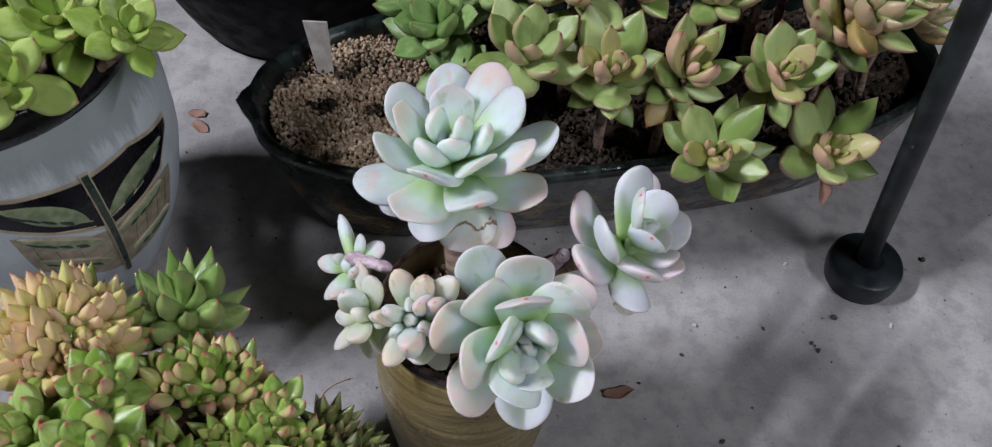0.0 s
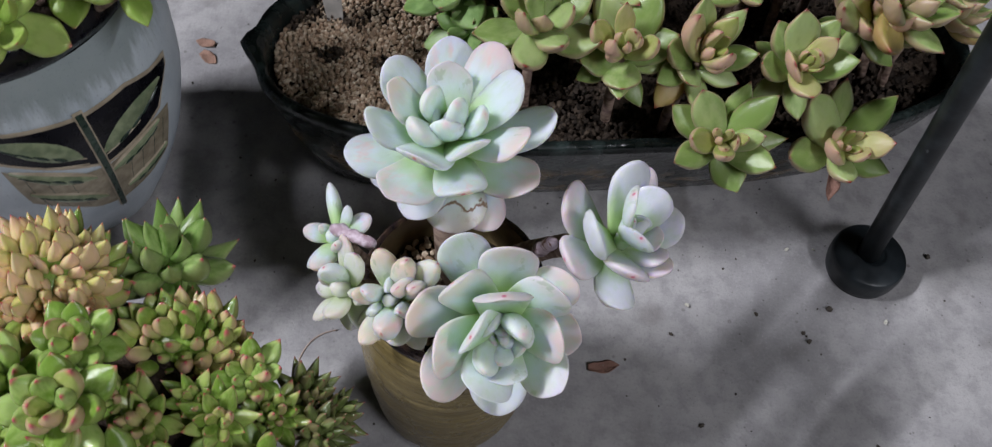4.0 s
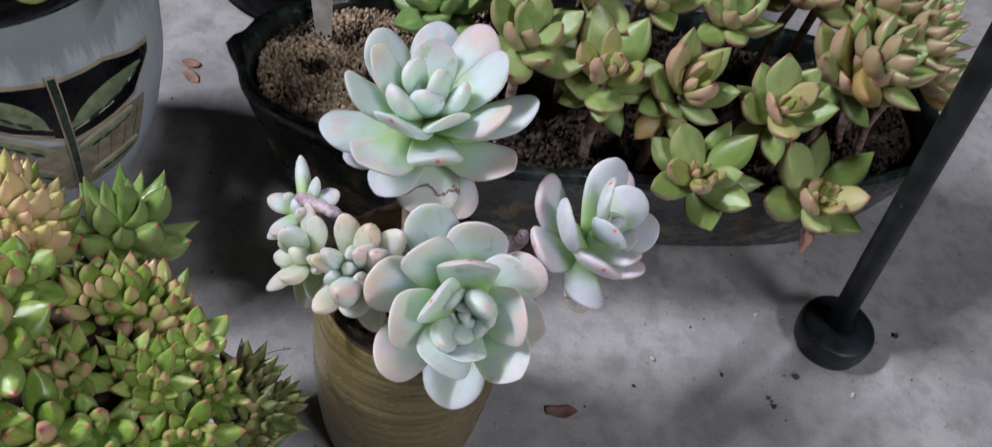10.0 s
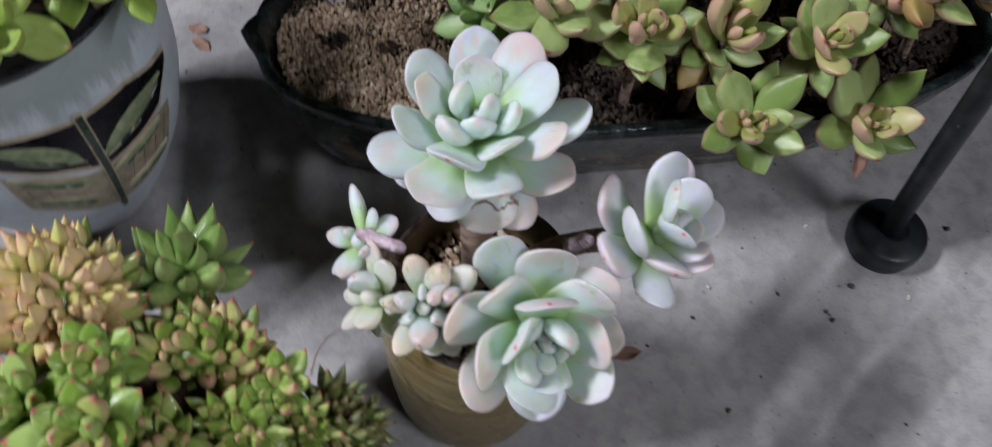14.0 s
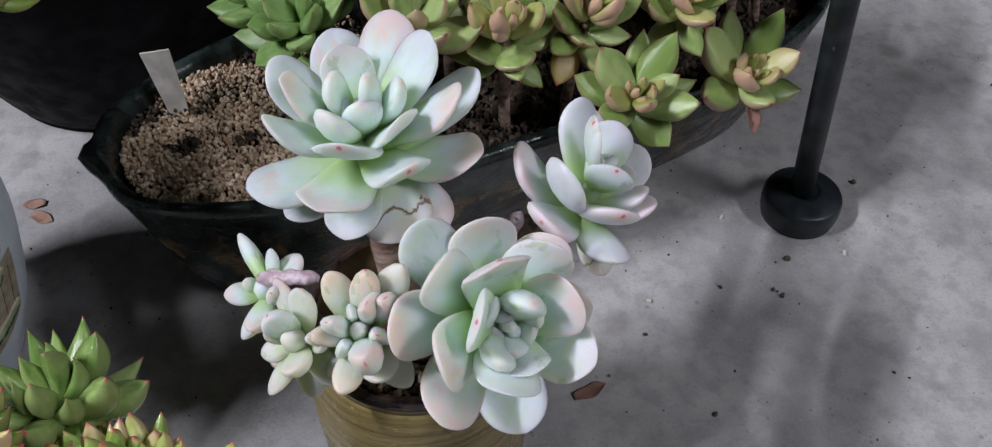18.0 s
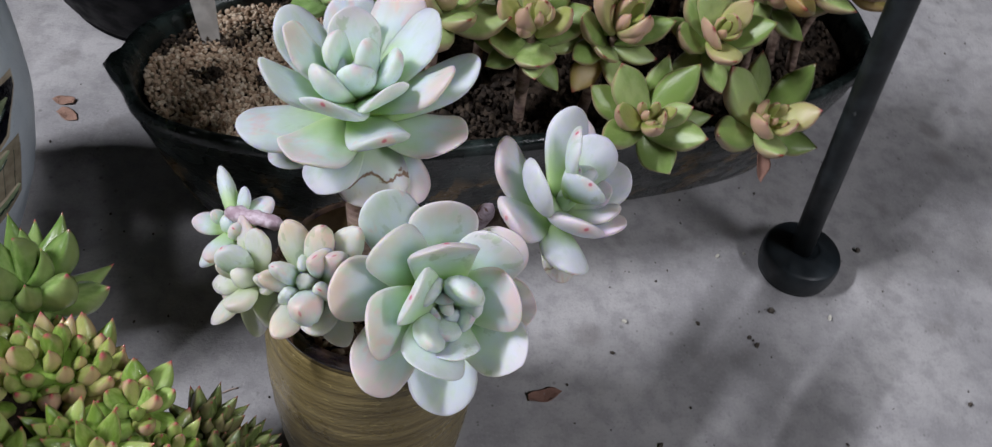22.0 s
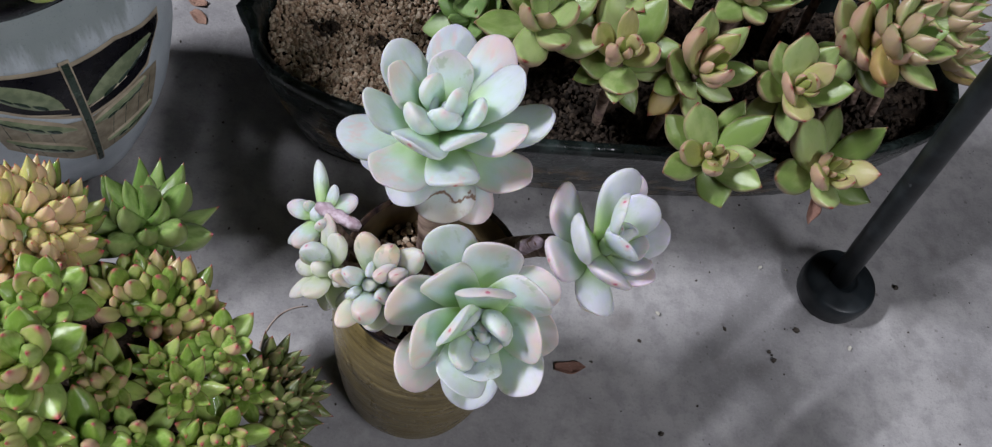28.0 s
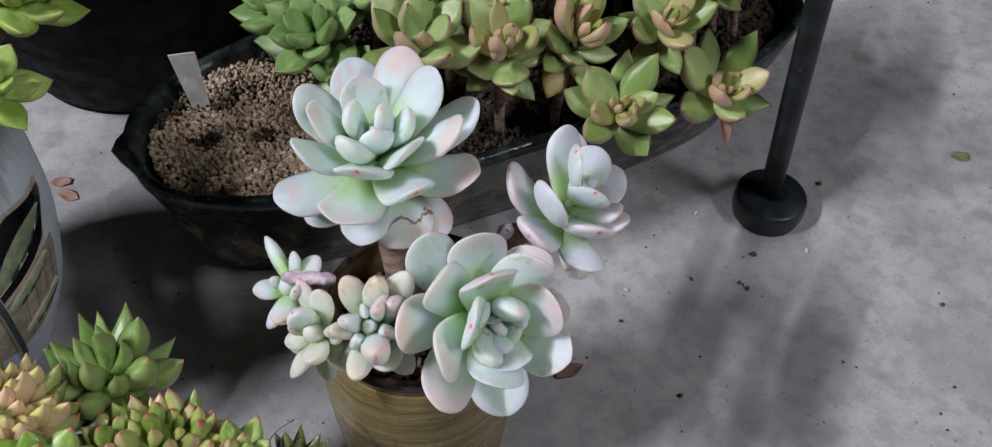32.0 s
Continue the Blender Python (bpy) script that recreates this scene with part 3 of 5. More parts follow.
SPOON = family("spoon_leaf", "spoon", (22, 34, 62), [(1.1, 0.0, 0.088, 0.0, 0.03), (1.3, 0.02, 0.080, 0.10, 0.06), (1.0, -0.012, 0.095, -0.10, 0.04)], 15, 16)
PLUMP = family("plump_leaf", "spoon", (22, 34, 62), [(1.0, 0.0, 0.155, 0.0, 0.02), (1.1, 0.015, 0.145, 0.08, 0.03), (0.9, -0.01, 0.165, -0.08, 0.0)], 15, 16)
BUD = family("bud_leaf", "spoon", (22, 34, 62), [(1.0, 0.0, 0.25, 0.0, 0.0), (1.1, 0.0, 0.22, 0.06, 0.0), (0.8, -0.01, 0.27, -0.06, 0.0)], 13, 14)
BEAN = family("bean_leaf", "bean", (25, 50), [(1.0, 0.02, 0.24, 0.0, 0.0), (1.2, 0.03, 0.21, 0.1, 0.0), (0.8, 0.01, 0.26, -0.1, 0.0)], 11, 12)
DROP = sum(family("drop_leaf", "drop", (15, 30), [(1.0, 0.0, 0.46, 0.0, 0.0), (1.2, 0.0, 0.42, 0.1, 0.0)], 12, 10).values(), [])
POINT = sum(family("pointed_leaf", "pointed", (18, 36, 55), [(1.0, 0.03, 0.19, 0.0, 0.02), (1.1, 0.05, 0.18, 0.08, 0.03), (0.9, 0.02, 0.21, -0.08, 0.02)], 14, 12).values(), [])
THICK_POINT = sum(family("thick_pointed_leaf", "pointed", (45, 60), [(1.0, 0.02, 0.29, 0.0, 0.0), (1.1, 0.03, 0.27, 0.06, 0.0)], 14, 12).values(), [])
LANCE = sum(family("lance_leaf", "spike", (40, 55), [(1.0, 0.02, 0.24, 0.0, 0.0), (1.1, 0.03, 0.22, 0.06, 0.0)], 14, 12).values(), [])
SPIKE = sum(family("plump_pointed_leaf", "spike", (25, 45), [(1.0, 0.01, 0.38, 0.0, 0.0), (1.2, 0.02, 0.35, 0.08, 0.0), (0.7, 0.0, 0.40, -0.06, 0.0)], 11, 10).values(), [])

# ---------------------------------------------------------------- floor
def ground():
    size = 60.0
    verts = [(x * size, y * size, 0) for y in (-1, 1) for x in (-1, 1)]
    me = mesh_from("floor", verts, [(0, 1, 3, 2)])
    thing("floor", label="worn grey concrete floor with stains and grit", category="floor", kind="structure", data=me, material=CONCRETE)


ground()


# ---------------------------------------------------------------- olive pot and its pale succulent
POT = Vector((0.0145, 0.304, 0.0))


def olive_pot():
    pot = thing("plant_pot", POT, "olive-brown glazed ceramic pot with a dark rim, standing on concrete", "plant pot")
    outer = smooth_profile([(0.0, 0.0), (0.040, 0.0), (0.0455, 0.003), (0.0512, 0.02), (0.0556, 0.06), (0.0574, 0.10), (0.0568, 0.14), (0.0540, 0.161), (0.0505, 0.168)], 6)
    rng = random.Random(4)
    ph = [rng.uniform(0, 6.28) for _ in range(8)]

    def wob(a, r, z):
        return r * (1 + 0.0035 * math.sin(z * 700 + ph[0] + 0.5 * a) * min(1, z * 30) + 0.006 * math.sin(2 * a + ph[1]) + 0.003 * math.sin(5 * a + z * 90)), z

    part("body", lathe("body", outer, 80, wob), OLIVE, pot, Matrix.Translation(POT))
    lip = smooth_profile([(0.0503, 0.166), (0.0515, 0.170), (0.0530, 0.175), (0.0530, 0.179), (0.0512, 0.182), (0.0485, 0.181)], 4)
    part("rim", lathe("rim", lip, 80, wob), RIM_DARK, pot, Matrix.Translation(POT), "glossy dark brown rim")
    inside = [(0.0485, 0.181), (0.0472, 0.176), (0.0468, 0.160), (0.0465, 0.130), (0.0, 0.130)]
    part("inner_wall", lathe("inner_wall", inside, 64, wob), INNER, pot, Matrix.Translation(POT))


olive_pot()


def rocks(name, spots, rng):
    """Many small angular stones as one mesh; spots: (x, y, z, radius)."""
    t = (1 + 5 ** 0.5) / 2
    ico = [Vector(v).normalized() for v in ((-1, t, 0), (1, t, 0), (-1, -t, 0), (1, -t, 0), (0, -1, t), (0, 1, t), (0, -1, -t), (0, 1, -t), (t, 0, -1), (t, 0, 1), (-t, 0, -1), (-t, 0, 1))]
    tri = [(0, 11, 5), (0, 5, 1), (0, 1, 7), (0, 7, 10), (0, 10, 11), (1, 5, 9), (5, 11, 4), (11, 10, 2), (10, 7, 6), (7, 1, 8), (3, 9, 4), (3, 4, 2), (3, 2, 6), (3, 6, 8), (3, 8, 9), (4, 9, 5), (2, 4, 11), (6, 2, 10), (8, 6, 7), (9, 8, 1)]
    verts, faces = [], []
    for x, y, z, r in spots:
        k = len(verts)
        turn = Euler((rng.uniform(0, 6), rng.uniform(0, 6), rng.uniform(0, 6))).to_matrix()
        sc = Vector((rng.uniform(0.75, 1.3), rng.uniform(0.65, 1.0), rng.uniform(0.5, 0.85)))
        for v in ico:
            q = turn @ Vector((v.x * sc.x, v.y * sc.y, v.z * sc.z)) * r * rng.uniform(0.78, 1.2)
            verts.append((x + q.x, y + q.y, z + q.z))
        faces += [(a + k, b + k, c + k) for a, b, c in tri]
    return mesh_from(name, verts, faces, False)


def pot_gravel():
    rng = random.Random(11)
    spots = []
    for _ in range(900):
        a, r = rng.uniform(0, 6.283), 0.0458 * math.sqrt(rng.random())
        spots.append((POT.x + r * math.cos(a), POT.y + r * math.sin(a), 0.154 + rng.uniform(-0.003, 0.005) + 0.006 * math.cos(r * 40), rng.uniform(0.0015, 0.0032)))
    me = rocks("pot_gravel", spots, rng)
    thing("gravel", label="coarse brown gravel filling the olive pot", category="gravel", kind="stuff", data=me, material=GRAVEL)
    disc = lathe("soil", [(0.0, 0.134), (0.0462, 0.134), (0.0462, 0.154), (0.0, 0.155)], 40)
    thing("potting_soil", POT, "dark potting soil inside the olive pot", "soil", kind="stuff", data=disc, material=SOIL)


pot_gravel()

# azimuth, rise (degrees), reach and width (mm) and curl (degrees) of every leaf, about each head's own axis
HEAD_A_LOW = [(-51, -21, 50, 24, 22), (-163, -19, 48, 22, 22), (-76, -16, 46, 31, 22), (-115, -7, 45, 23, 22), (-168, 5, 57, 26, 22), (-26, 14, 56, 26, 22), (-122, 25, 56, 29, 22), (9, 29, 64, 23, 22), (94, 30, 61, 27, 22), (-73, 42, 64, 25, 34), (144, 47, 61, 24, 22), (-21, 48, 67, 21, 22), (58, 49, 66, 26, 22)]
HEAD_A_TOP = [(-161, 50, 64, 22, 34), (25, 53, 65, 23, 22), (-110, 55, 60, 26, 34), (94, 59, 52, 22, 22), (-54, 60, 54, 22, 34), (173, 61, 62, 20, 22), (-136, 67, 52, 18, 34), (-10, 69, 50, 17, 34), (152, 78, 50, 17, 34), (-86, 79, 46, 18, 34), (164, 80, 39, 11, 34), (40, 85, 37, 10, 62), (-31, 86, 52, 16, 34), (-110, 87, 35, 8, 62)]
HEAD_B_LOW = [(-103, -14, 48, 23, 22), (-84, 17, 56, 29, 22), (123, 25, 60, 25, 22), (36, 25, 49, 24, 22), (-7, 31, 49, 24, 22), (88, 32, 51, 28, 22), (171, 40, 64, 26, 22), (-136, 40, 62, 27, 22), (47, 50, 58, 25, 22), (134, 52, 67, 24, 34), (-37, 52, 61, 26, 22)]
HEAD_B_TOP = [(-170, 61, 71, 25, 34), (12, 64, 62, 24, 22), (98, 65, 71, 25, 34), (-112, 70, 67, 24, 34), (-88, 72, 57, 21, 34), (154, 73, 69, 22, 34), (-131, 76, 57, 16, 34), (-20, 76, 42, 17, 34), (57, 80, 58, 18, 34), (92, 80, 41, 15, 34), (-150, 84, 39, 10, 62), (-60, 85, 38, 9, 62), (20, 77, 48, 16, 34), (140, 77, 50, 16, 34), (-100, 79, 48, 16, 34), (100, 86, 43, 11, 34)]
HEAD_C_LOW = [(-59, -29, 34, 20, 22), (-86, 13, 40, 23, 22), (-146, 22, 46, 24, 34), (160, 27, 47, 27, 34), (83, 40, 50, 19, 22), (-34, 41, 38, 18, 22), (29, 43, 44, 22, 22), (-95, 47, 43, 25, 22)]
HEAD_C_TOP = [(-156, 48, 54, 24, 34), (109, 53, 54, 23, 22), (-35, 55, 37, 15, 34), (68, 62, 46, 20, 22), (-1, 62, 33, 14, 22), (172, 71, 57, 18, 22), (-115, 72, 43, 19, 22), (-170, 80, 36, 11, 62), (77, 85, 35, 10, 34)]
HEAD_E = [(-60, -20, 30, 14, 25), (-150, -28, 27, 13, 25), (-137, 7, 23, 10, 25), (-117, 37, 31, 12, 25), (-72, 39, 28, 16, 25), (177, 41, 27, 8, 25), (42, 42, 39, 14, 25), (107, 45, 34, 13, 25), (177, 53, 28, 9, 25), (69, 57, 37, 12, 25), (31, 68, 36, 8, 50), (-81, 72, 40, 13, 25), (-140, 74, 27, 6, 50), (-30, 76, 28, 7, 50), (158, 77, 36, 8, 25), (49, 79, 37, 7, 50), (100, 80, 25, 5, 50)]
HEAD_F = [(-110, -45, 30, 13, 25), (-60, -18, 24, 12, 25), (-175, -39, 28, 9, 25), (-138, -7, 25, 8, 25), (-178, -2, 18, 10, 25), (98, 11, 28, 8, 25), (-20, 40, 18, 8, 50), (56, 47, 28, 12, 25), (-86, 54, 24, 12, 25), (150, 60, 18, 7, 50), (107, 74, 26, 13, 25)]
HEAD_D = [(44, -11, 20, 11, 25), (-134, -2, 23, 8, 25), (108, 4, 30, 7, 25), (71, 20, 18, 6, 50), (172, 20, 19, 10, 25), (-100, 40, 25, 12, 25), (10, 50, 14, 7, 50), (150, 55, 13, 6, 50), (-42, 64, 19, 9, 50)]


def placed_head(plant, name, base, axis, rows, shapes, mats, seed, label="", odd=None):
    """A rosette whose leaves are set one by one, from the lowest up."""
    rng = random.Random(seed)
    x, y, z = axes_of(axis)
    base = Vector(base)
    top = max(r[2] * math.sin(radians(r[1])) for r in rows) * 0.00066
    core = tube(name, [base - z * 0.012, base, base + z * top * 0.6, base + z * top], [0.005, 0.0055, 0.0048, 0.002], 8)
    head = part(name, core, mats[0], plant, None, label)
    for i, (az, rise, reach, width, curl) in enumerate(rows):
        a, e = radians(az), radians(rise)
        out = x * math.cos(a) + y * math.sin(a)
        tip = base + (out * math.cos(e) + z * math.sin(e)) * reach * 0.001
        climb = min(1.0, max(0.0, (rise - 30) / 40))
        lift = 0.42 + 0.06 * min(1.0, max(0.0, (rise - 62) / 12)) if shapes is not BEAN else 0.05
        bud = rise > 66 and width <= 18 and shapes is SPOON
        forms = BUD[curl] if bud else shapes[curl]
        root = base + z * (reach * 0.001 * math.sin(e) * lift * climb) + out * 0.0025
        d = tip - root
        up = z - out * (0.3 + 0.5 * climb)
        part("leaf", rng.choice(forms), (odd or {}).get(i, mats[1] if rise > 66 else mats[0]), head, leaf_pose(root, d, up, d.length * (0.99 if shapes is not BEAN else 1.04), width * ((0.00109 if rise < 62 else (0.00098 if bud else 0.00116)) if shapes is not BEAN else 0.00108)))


def pale_succulent():
    plant = thing("succulent_plant", (POT.x, POT.y, 0.146), "pale chalky green branching succulent with pink-edged rosettes in the olive pot", "succulent")
    trunk = bezier((0.016, 0.318, 0.125), (0.008, 0.318, 0.20), (0.006, 0.340, 0.248), 14)
    part("stem", tube("stem", trunk, [0.0105 - 0.00022 * i for i in range(14)], 14, 0.10, 1), BARK, plant, None, "thick ringed brown stem")
    arm = bezier((0.024, 0.316, 0.150), (0.058, 0.330, 0.202), (0.100, 0.313, 0.218), 14)
    part("branch", tube("branch", arm, [0.0075 - 0.00012 * i for i in range(14)], 12, 0.12, 2), BARK, plant)
    front = bezier((0.022, 0.300, 0.140), (0.030, 0.296, 0.19), (0.041, 0.272, 0.212), 12)
    part("branch", tube("branch", front, [0.0065] * 12, 12, 0.12, 3), BARK, plant)
    left = bezier((0.000, 0.300, 0.140), (-0.006, 0.288, 0.19), (-0.0115, 0.268, 0.218), 10)
    part("branch", tube("branch", left, [0.005] * 10, 10, 0.12, 4), BARK, plant)
    side = bezier((-0.004, 0.302, 0.145), (-0.026, 0.290, 0.20), (-0.040, 0.272, 0.214), 10)
    part("branch", tube("branch", side, [0.0038] * 10, 10, 0.12, 5), BARK, plant)
    far = bezier((0.000, 0.306, 0.145), (-0.030, 0.298, 0.185), (-0.0475, 0.299, 0.226), 12)
    part("branch", tube("branch", far, [0.0040 - 0.00008 * i for i in range(12)], 10, 0.18, 6), BARK, plant)
    stub = bezier((-0.050, 0.2980, 0.2335), (-0.038, 0.292, 0.240), (-0.0255, 0.2885, 0.2370), 12)
    part("twig_stub", tube("twig_stub", stub, [0.0028, 0.0036, 0.0041, 0.0036, 0.0030, 0.0031, 0.0035, 0.0030, 0.0031, 0.0036, 0.0031, 0.0018], 12, 0.34, 16), MAUVE, plant, None, "mauve leafless twig end with brown scars")
    knob = bezier((0.060, 0.321, 0.193), (0.066, 0.312, 0.220), (0.066, 0.303, 0.236), 7)
    part("twig_stub", tube("twig_stub", knob, [0.0040, 0.0042, 0.0038, 0.0040, 0.0042, 0.0036, 0.0022], 10, 0.26, 17), MAUVE, plant, None, "mauve leafless twig end with brown scars")
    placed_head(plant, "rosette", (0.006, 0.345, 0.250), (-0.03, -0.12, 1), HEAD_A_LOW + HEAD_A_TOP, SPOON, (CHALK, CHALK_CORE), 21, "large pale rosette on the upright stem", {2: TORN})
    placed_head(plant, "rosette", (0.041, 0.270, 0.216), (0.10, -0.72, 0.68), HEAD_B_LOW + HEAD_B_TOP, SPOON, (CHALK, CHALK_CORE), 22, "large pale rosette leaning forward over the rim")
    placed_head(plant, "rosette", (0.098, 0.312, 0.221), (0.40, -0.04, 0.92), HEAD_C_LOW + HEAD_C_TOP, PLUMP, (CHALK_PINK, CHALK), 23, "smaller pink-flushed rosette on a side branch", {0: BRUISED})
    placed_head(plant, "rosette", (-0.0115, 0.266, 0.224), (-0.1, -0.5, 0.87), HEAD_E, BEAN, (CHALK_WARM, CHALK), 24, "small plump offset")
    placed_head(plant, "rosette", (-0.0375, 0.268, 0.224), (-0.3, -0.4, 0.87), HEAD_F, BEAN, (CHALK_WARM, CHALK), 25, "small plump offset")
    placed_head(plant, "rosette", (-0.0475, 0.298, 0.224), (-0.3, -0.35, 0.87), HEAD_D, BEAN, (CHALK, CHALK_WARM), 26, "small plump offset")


pale_succulent()


# ---------------------------------------------------------------- phyllotaxis rosettes
def rosette_leaves(owner, centre, axis, radius, n, shapes, mats, low=5, high=78, ratio=0.52, turn=0.0, seed=0, inner=0.5, rise=0.22):
    """Leaves in a golden-angle spiral from the lowest, widest ring to the bud."""
    rng = random.Random(seed)
    x, y, z = axes_of(axis)
    centre = Vector(centre)
    for i in range(n):
        f = i / max(1, n - 1)
        a = radians(turn + i * 137.5 + rng.uniform(-9, 9))
        e = radians(low + (high - low) * f ** 0.85 + rng.uniform(-6, 6))
        out = x * math.cos(a) + y * math.sin(a)
        way = out * math.cos(e) + z * math.sin(e)
        length = radius * (1 + (inner - 1) * f) * rng.uniform(0.90, 1.08)
        root = centre + z * radius * rise * f + out * radius * 0.03
        up = z - out * (0.2 + 0.6 * f)
        mat = mats[1] if len(mats) > 1 and i < 3 and rng.random() < 0.2 else mats[0]
        if len(mats) > 2 and f > 0.5 and rng.random() < 0.4:
            mat = mats[2]
        part("leaf", rng.choice(shapes), mat, owner, leaf_pose(root, way, up, length, length * ratio * rng.uniform(0.9, 1.1)))


def rosette_plant(centre, axis, radius, n, shapes, mats, soil_z, label, group, **more):
    """A single-headed plant: a short stem in the soil and its leaves."""
    c, a = Vector(centre), Vector(axis).normalized()
    seed = more.get("seed", 0)
    foot = Vector((c.x - a.x * radius * 0.4, c.y - a.y * radius * 0.4, soil_z - 0.004))
    foot = more.pop("foot", foot)
    plant = thing("succulent_plant", foot, label, "succulent", group)
    bend = bezier(foot, (c - a * (c.z - soil_z) * 0.5), c + a * radius * 0.12, 7)
    part("stem", tube("stem", bend, [0.0040, 0.0038, 0.0036, 0.0036, 0.0036, 0.0034, 0.0028], 8, 0.15, seed), BARK, plant)
    rosette_leaves(plant, c, a, radius, n, shapes, mats, **more)
    return plant


# ---------------------------------------------------------------- oval tray planter
TRAY, TRAY_TURN = Vector((0.115, 0.542, 0.0)), radians(10.0)
TRAY_L, TRAY_W = 0.272, 0.100


def tray_ring(scale_l, scale_w, tip=0.0, n=120, rough=0.0):
    """A closed oval, squarer than an ellipse, with a drawn-out lip at the far left end."""
    out = []
    for i in range(n):
        a = 2 * math.pi * i / n
        c, s = math.cos(a), math.sin(a)
        p = 2.6
        r = (abs(c) ** p + abs(s) ** p) ** (-1 / p)
        peak = tip * math.exp(-((abs(a - math.pi)) / 0.10) ** 2)
        wob = 1 + rough * (math.sin(5 * a + 1) + 0.6 * math.sin(9 * a))
        lx, ly = (TRAY_L * scale_l * r * c) * wob - peak, TRAY_W * scale_w * r * s * wob
        out.append((lx, ly))
    return out


def tray_point(lx, ly, z):
    c, s = math.cos(TRAY_TURN), math.sin(TRAY_TURN)
    return (TRAY.x + lx * c - ly * s, TRAY.y + lx * s + ly * c, z)


def ring_skin(name, rings, close_last=True):
    verts, faces, n = [], [], len(rings[0][0])
    for ring, z, lift in rings:
        for i, (lx, ly) in enumerate(ring):
            a = 2 * math.pi * i / n
            verts.append(tray_point(lx, ly, z + lift * math.exp(-((a - math.pi) / 0.14) ** 2) + (0.0015 * math.sin(7 * a) if z > 0.12 else 0)))
    for j in range(len(rings) - 1):
        for i in range(n):
            faces.append((j * n + i, j * n + (i + 1) % n, (j + 1) * n + (i + 1) % n, (j + 1) * n + i))
    if close_last:
        faces.append(tuple((len(rings) - 1) * n + i for i in range(n)))
    return mesh_from(name, verts, faces)


def oval_tray():
    tray = thing("tray_planter", TRAY, "dark green-black glazed oval ceramic tray planter with a drawn-out lip", "planter")
    body = [(tray_ring(0.60, 0.28), 0.004, 0), (tray_ring(0.84, 0.41), 0.0, 0), (tray_ring(0.865, 0.44), 0.004, 0), (tray_ring(0.90, 0.57), 0.03, 0),
            (tray_ring(0.942, 0.78), 0.07, 0), (tray_ring(0.972, 0.91), 0.105, 0), (tray_ring(0.988, 0.978, 0.004), 0.125, 0.002),
            (tray_ring(1.0, 1.0, 0.008), 0.134, 0.006)]
    part("body", ring_skin("body", body, False), TRAY_GLAZE, tray)
    lip = [(tray_ring(1.0, 1.0, 0.008), 0.134, 0.006), (tray_ring(1.003, 1.005, 0.009, rough=0.002), 0.139, 0.008), (tray_ring(0.995, 0.985, 0.007, rough=0.002), 0.143, 0.009),
           (tray_ring(0.978, 0.935, 0.003, rough=0.002), 0.1425, 0.005), (tray_ring(0.965, 0.90), 0.137, 0.0), (tray_ring(0.95, 0.87), 0.120, 0), (tray_ring(0.93, 0.83), 0.095, 0)]
    part("rim", ring_skin("rim", lip, True), TRAY_GLAZE, tray)


oval_tray()


def inside_tray(lx, ly, grow=0.93):
    return (abs(lx) / (TRAY_L * grow)) ** 2.6 + (abs(ly) / (TRAY_W * grow * 0.94)) ** 2.6 < 1


def tray_fill():
    rng = random.Random(31)
    ring = tray_ring(0.945, 0.855)
    verts = [tray_point(x, y, 0.112) for x, y in ring] + [tray_point(x, y, 0.122) for x, y in ring]
    n = len(ring)
    faces = [(i, (i + 1) % n, n + (i + 1) % n, n + i) for i in range(n)] + [tuple(n + i for i in range(n)), tuple(reversed(range(n)))]
    thing("potting_soil", label="dark crumbly potting soil in the oval tray", category="soil", kind="stuff", data=mesh_from("soil", verts, faces, False), material=SOIL)
    stones, crumbs = [], []
    while len(stones) < 7000:
        lx, ly = rng.uniform(-TRAY_L, -TRAY_L * 0.28), rng.uniform(-TRAY_W, TRAY_W)
        if not inside_tray(lx, ly, 0.95):
            continue
        if rng.random() < max(0.0, (lx + TRAY_L * 0.55) / (TRAY_L * 0.3)):
            continue
        if ly > -TRAY_W * 0.1 and noise.noise((lx * 34, ly * 34, 7.0)) > 0.10 and rng.random() < 0.45:
            crumbs.append((*tray_point(lx, ly, 0.1275 + rng.uniform(-0.001, 0.005)), rng.uniform(0.0011, 0.0026)))
            continue
        stones.append((*tray_point(lx, ly, 0.1275 + rng.uniform(-0.002, 0.004) + 0.004 * math.sin(lx * 40 + ly * 55)), rng.uniform(0.0011, 0.0025)))
    while len(crumbs) < 6400:
        lx, ly = rng.uniform(-TRAY_L * 0.5, TRAY_L), rng.uniform(-TRAY_W, TRAY_W)
        if inside_tray(lx, ly):
            crumbs.append((*tray_point(lx, ly, 0.1225 + rng.uniform(-0.003, 0.005) + 0.004 * math.sin(lx * 50 + ly * 45)), rng.uniform(0.0012, 0.0036)))
    pale = []
    while len(pale) < 620:
        lx, ly = rng.uniform(-TRAY_L * 0.4, TRAY_L), rng.uniform(-TRAY_W, TRAY_W)
        if inside_tray(lx, ly, 0.9) and noise.noise((lx * 22, ly * 22, 3.0)) > 0.0:
            pale.append((*tray_point(lx, ly, 0.125 + rng.uniform(-0.001, 0.004)), rng.uniform(0.0012, 0.003)))
    thing("gravel", label="tan and brown coarse gravel covering one end of the tray", category="gravel", kind="stuff", data=rocks("tray_gravel", stones, rng), material=GRAVEL)
    thing("soil_crumbs", label="dark brown soil crumbs among the tray succulents", category="soil", kind="stuff", data=rocks("tray_crumbs", crumbs + pale, rng), material=CRUMBS)


tray_fill()


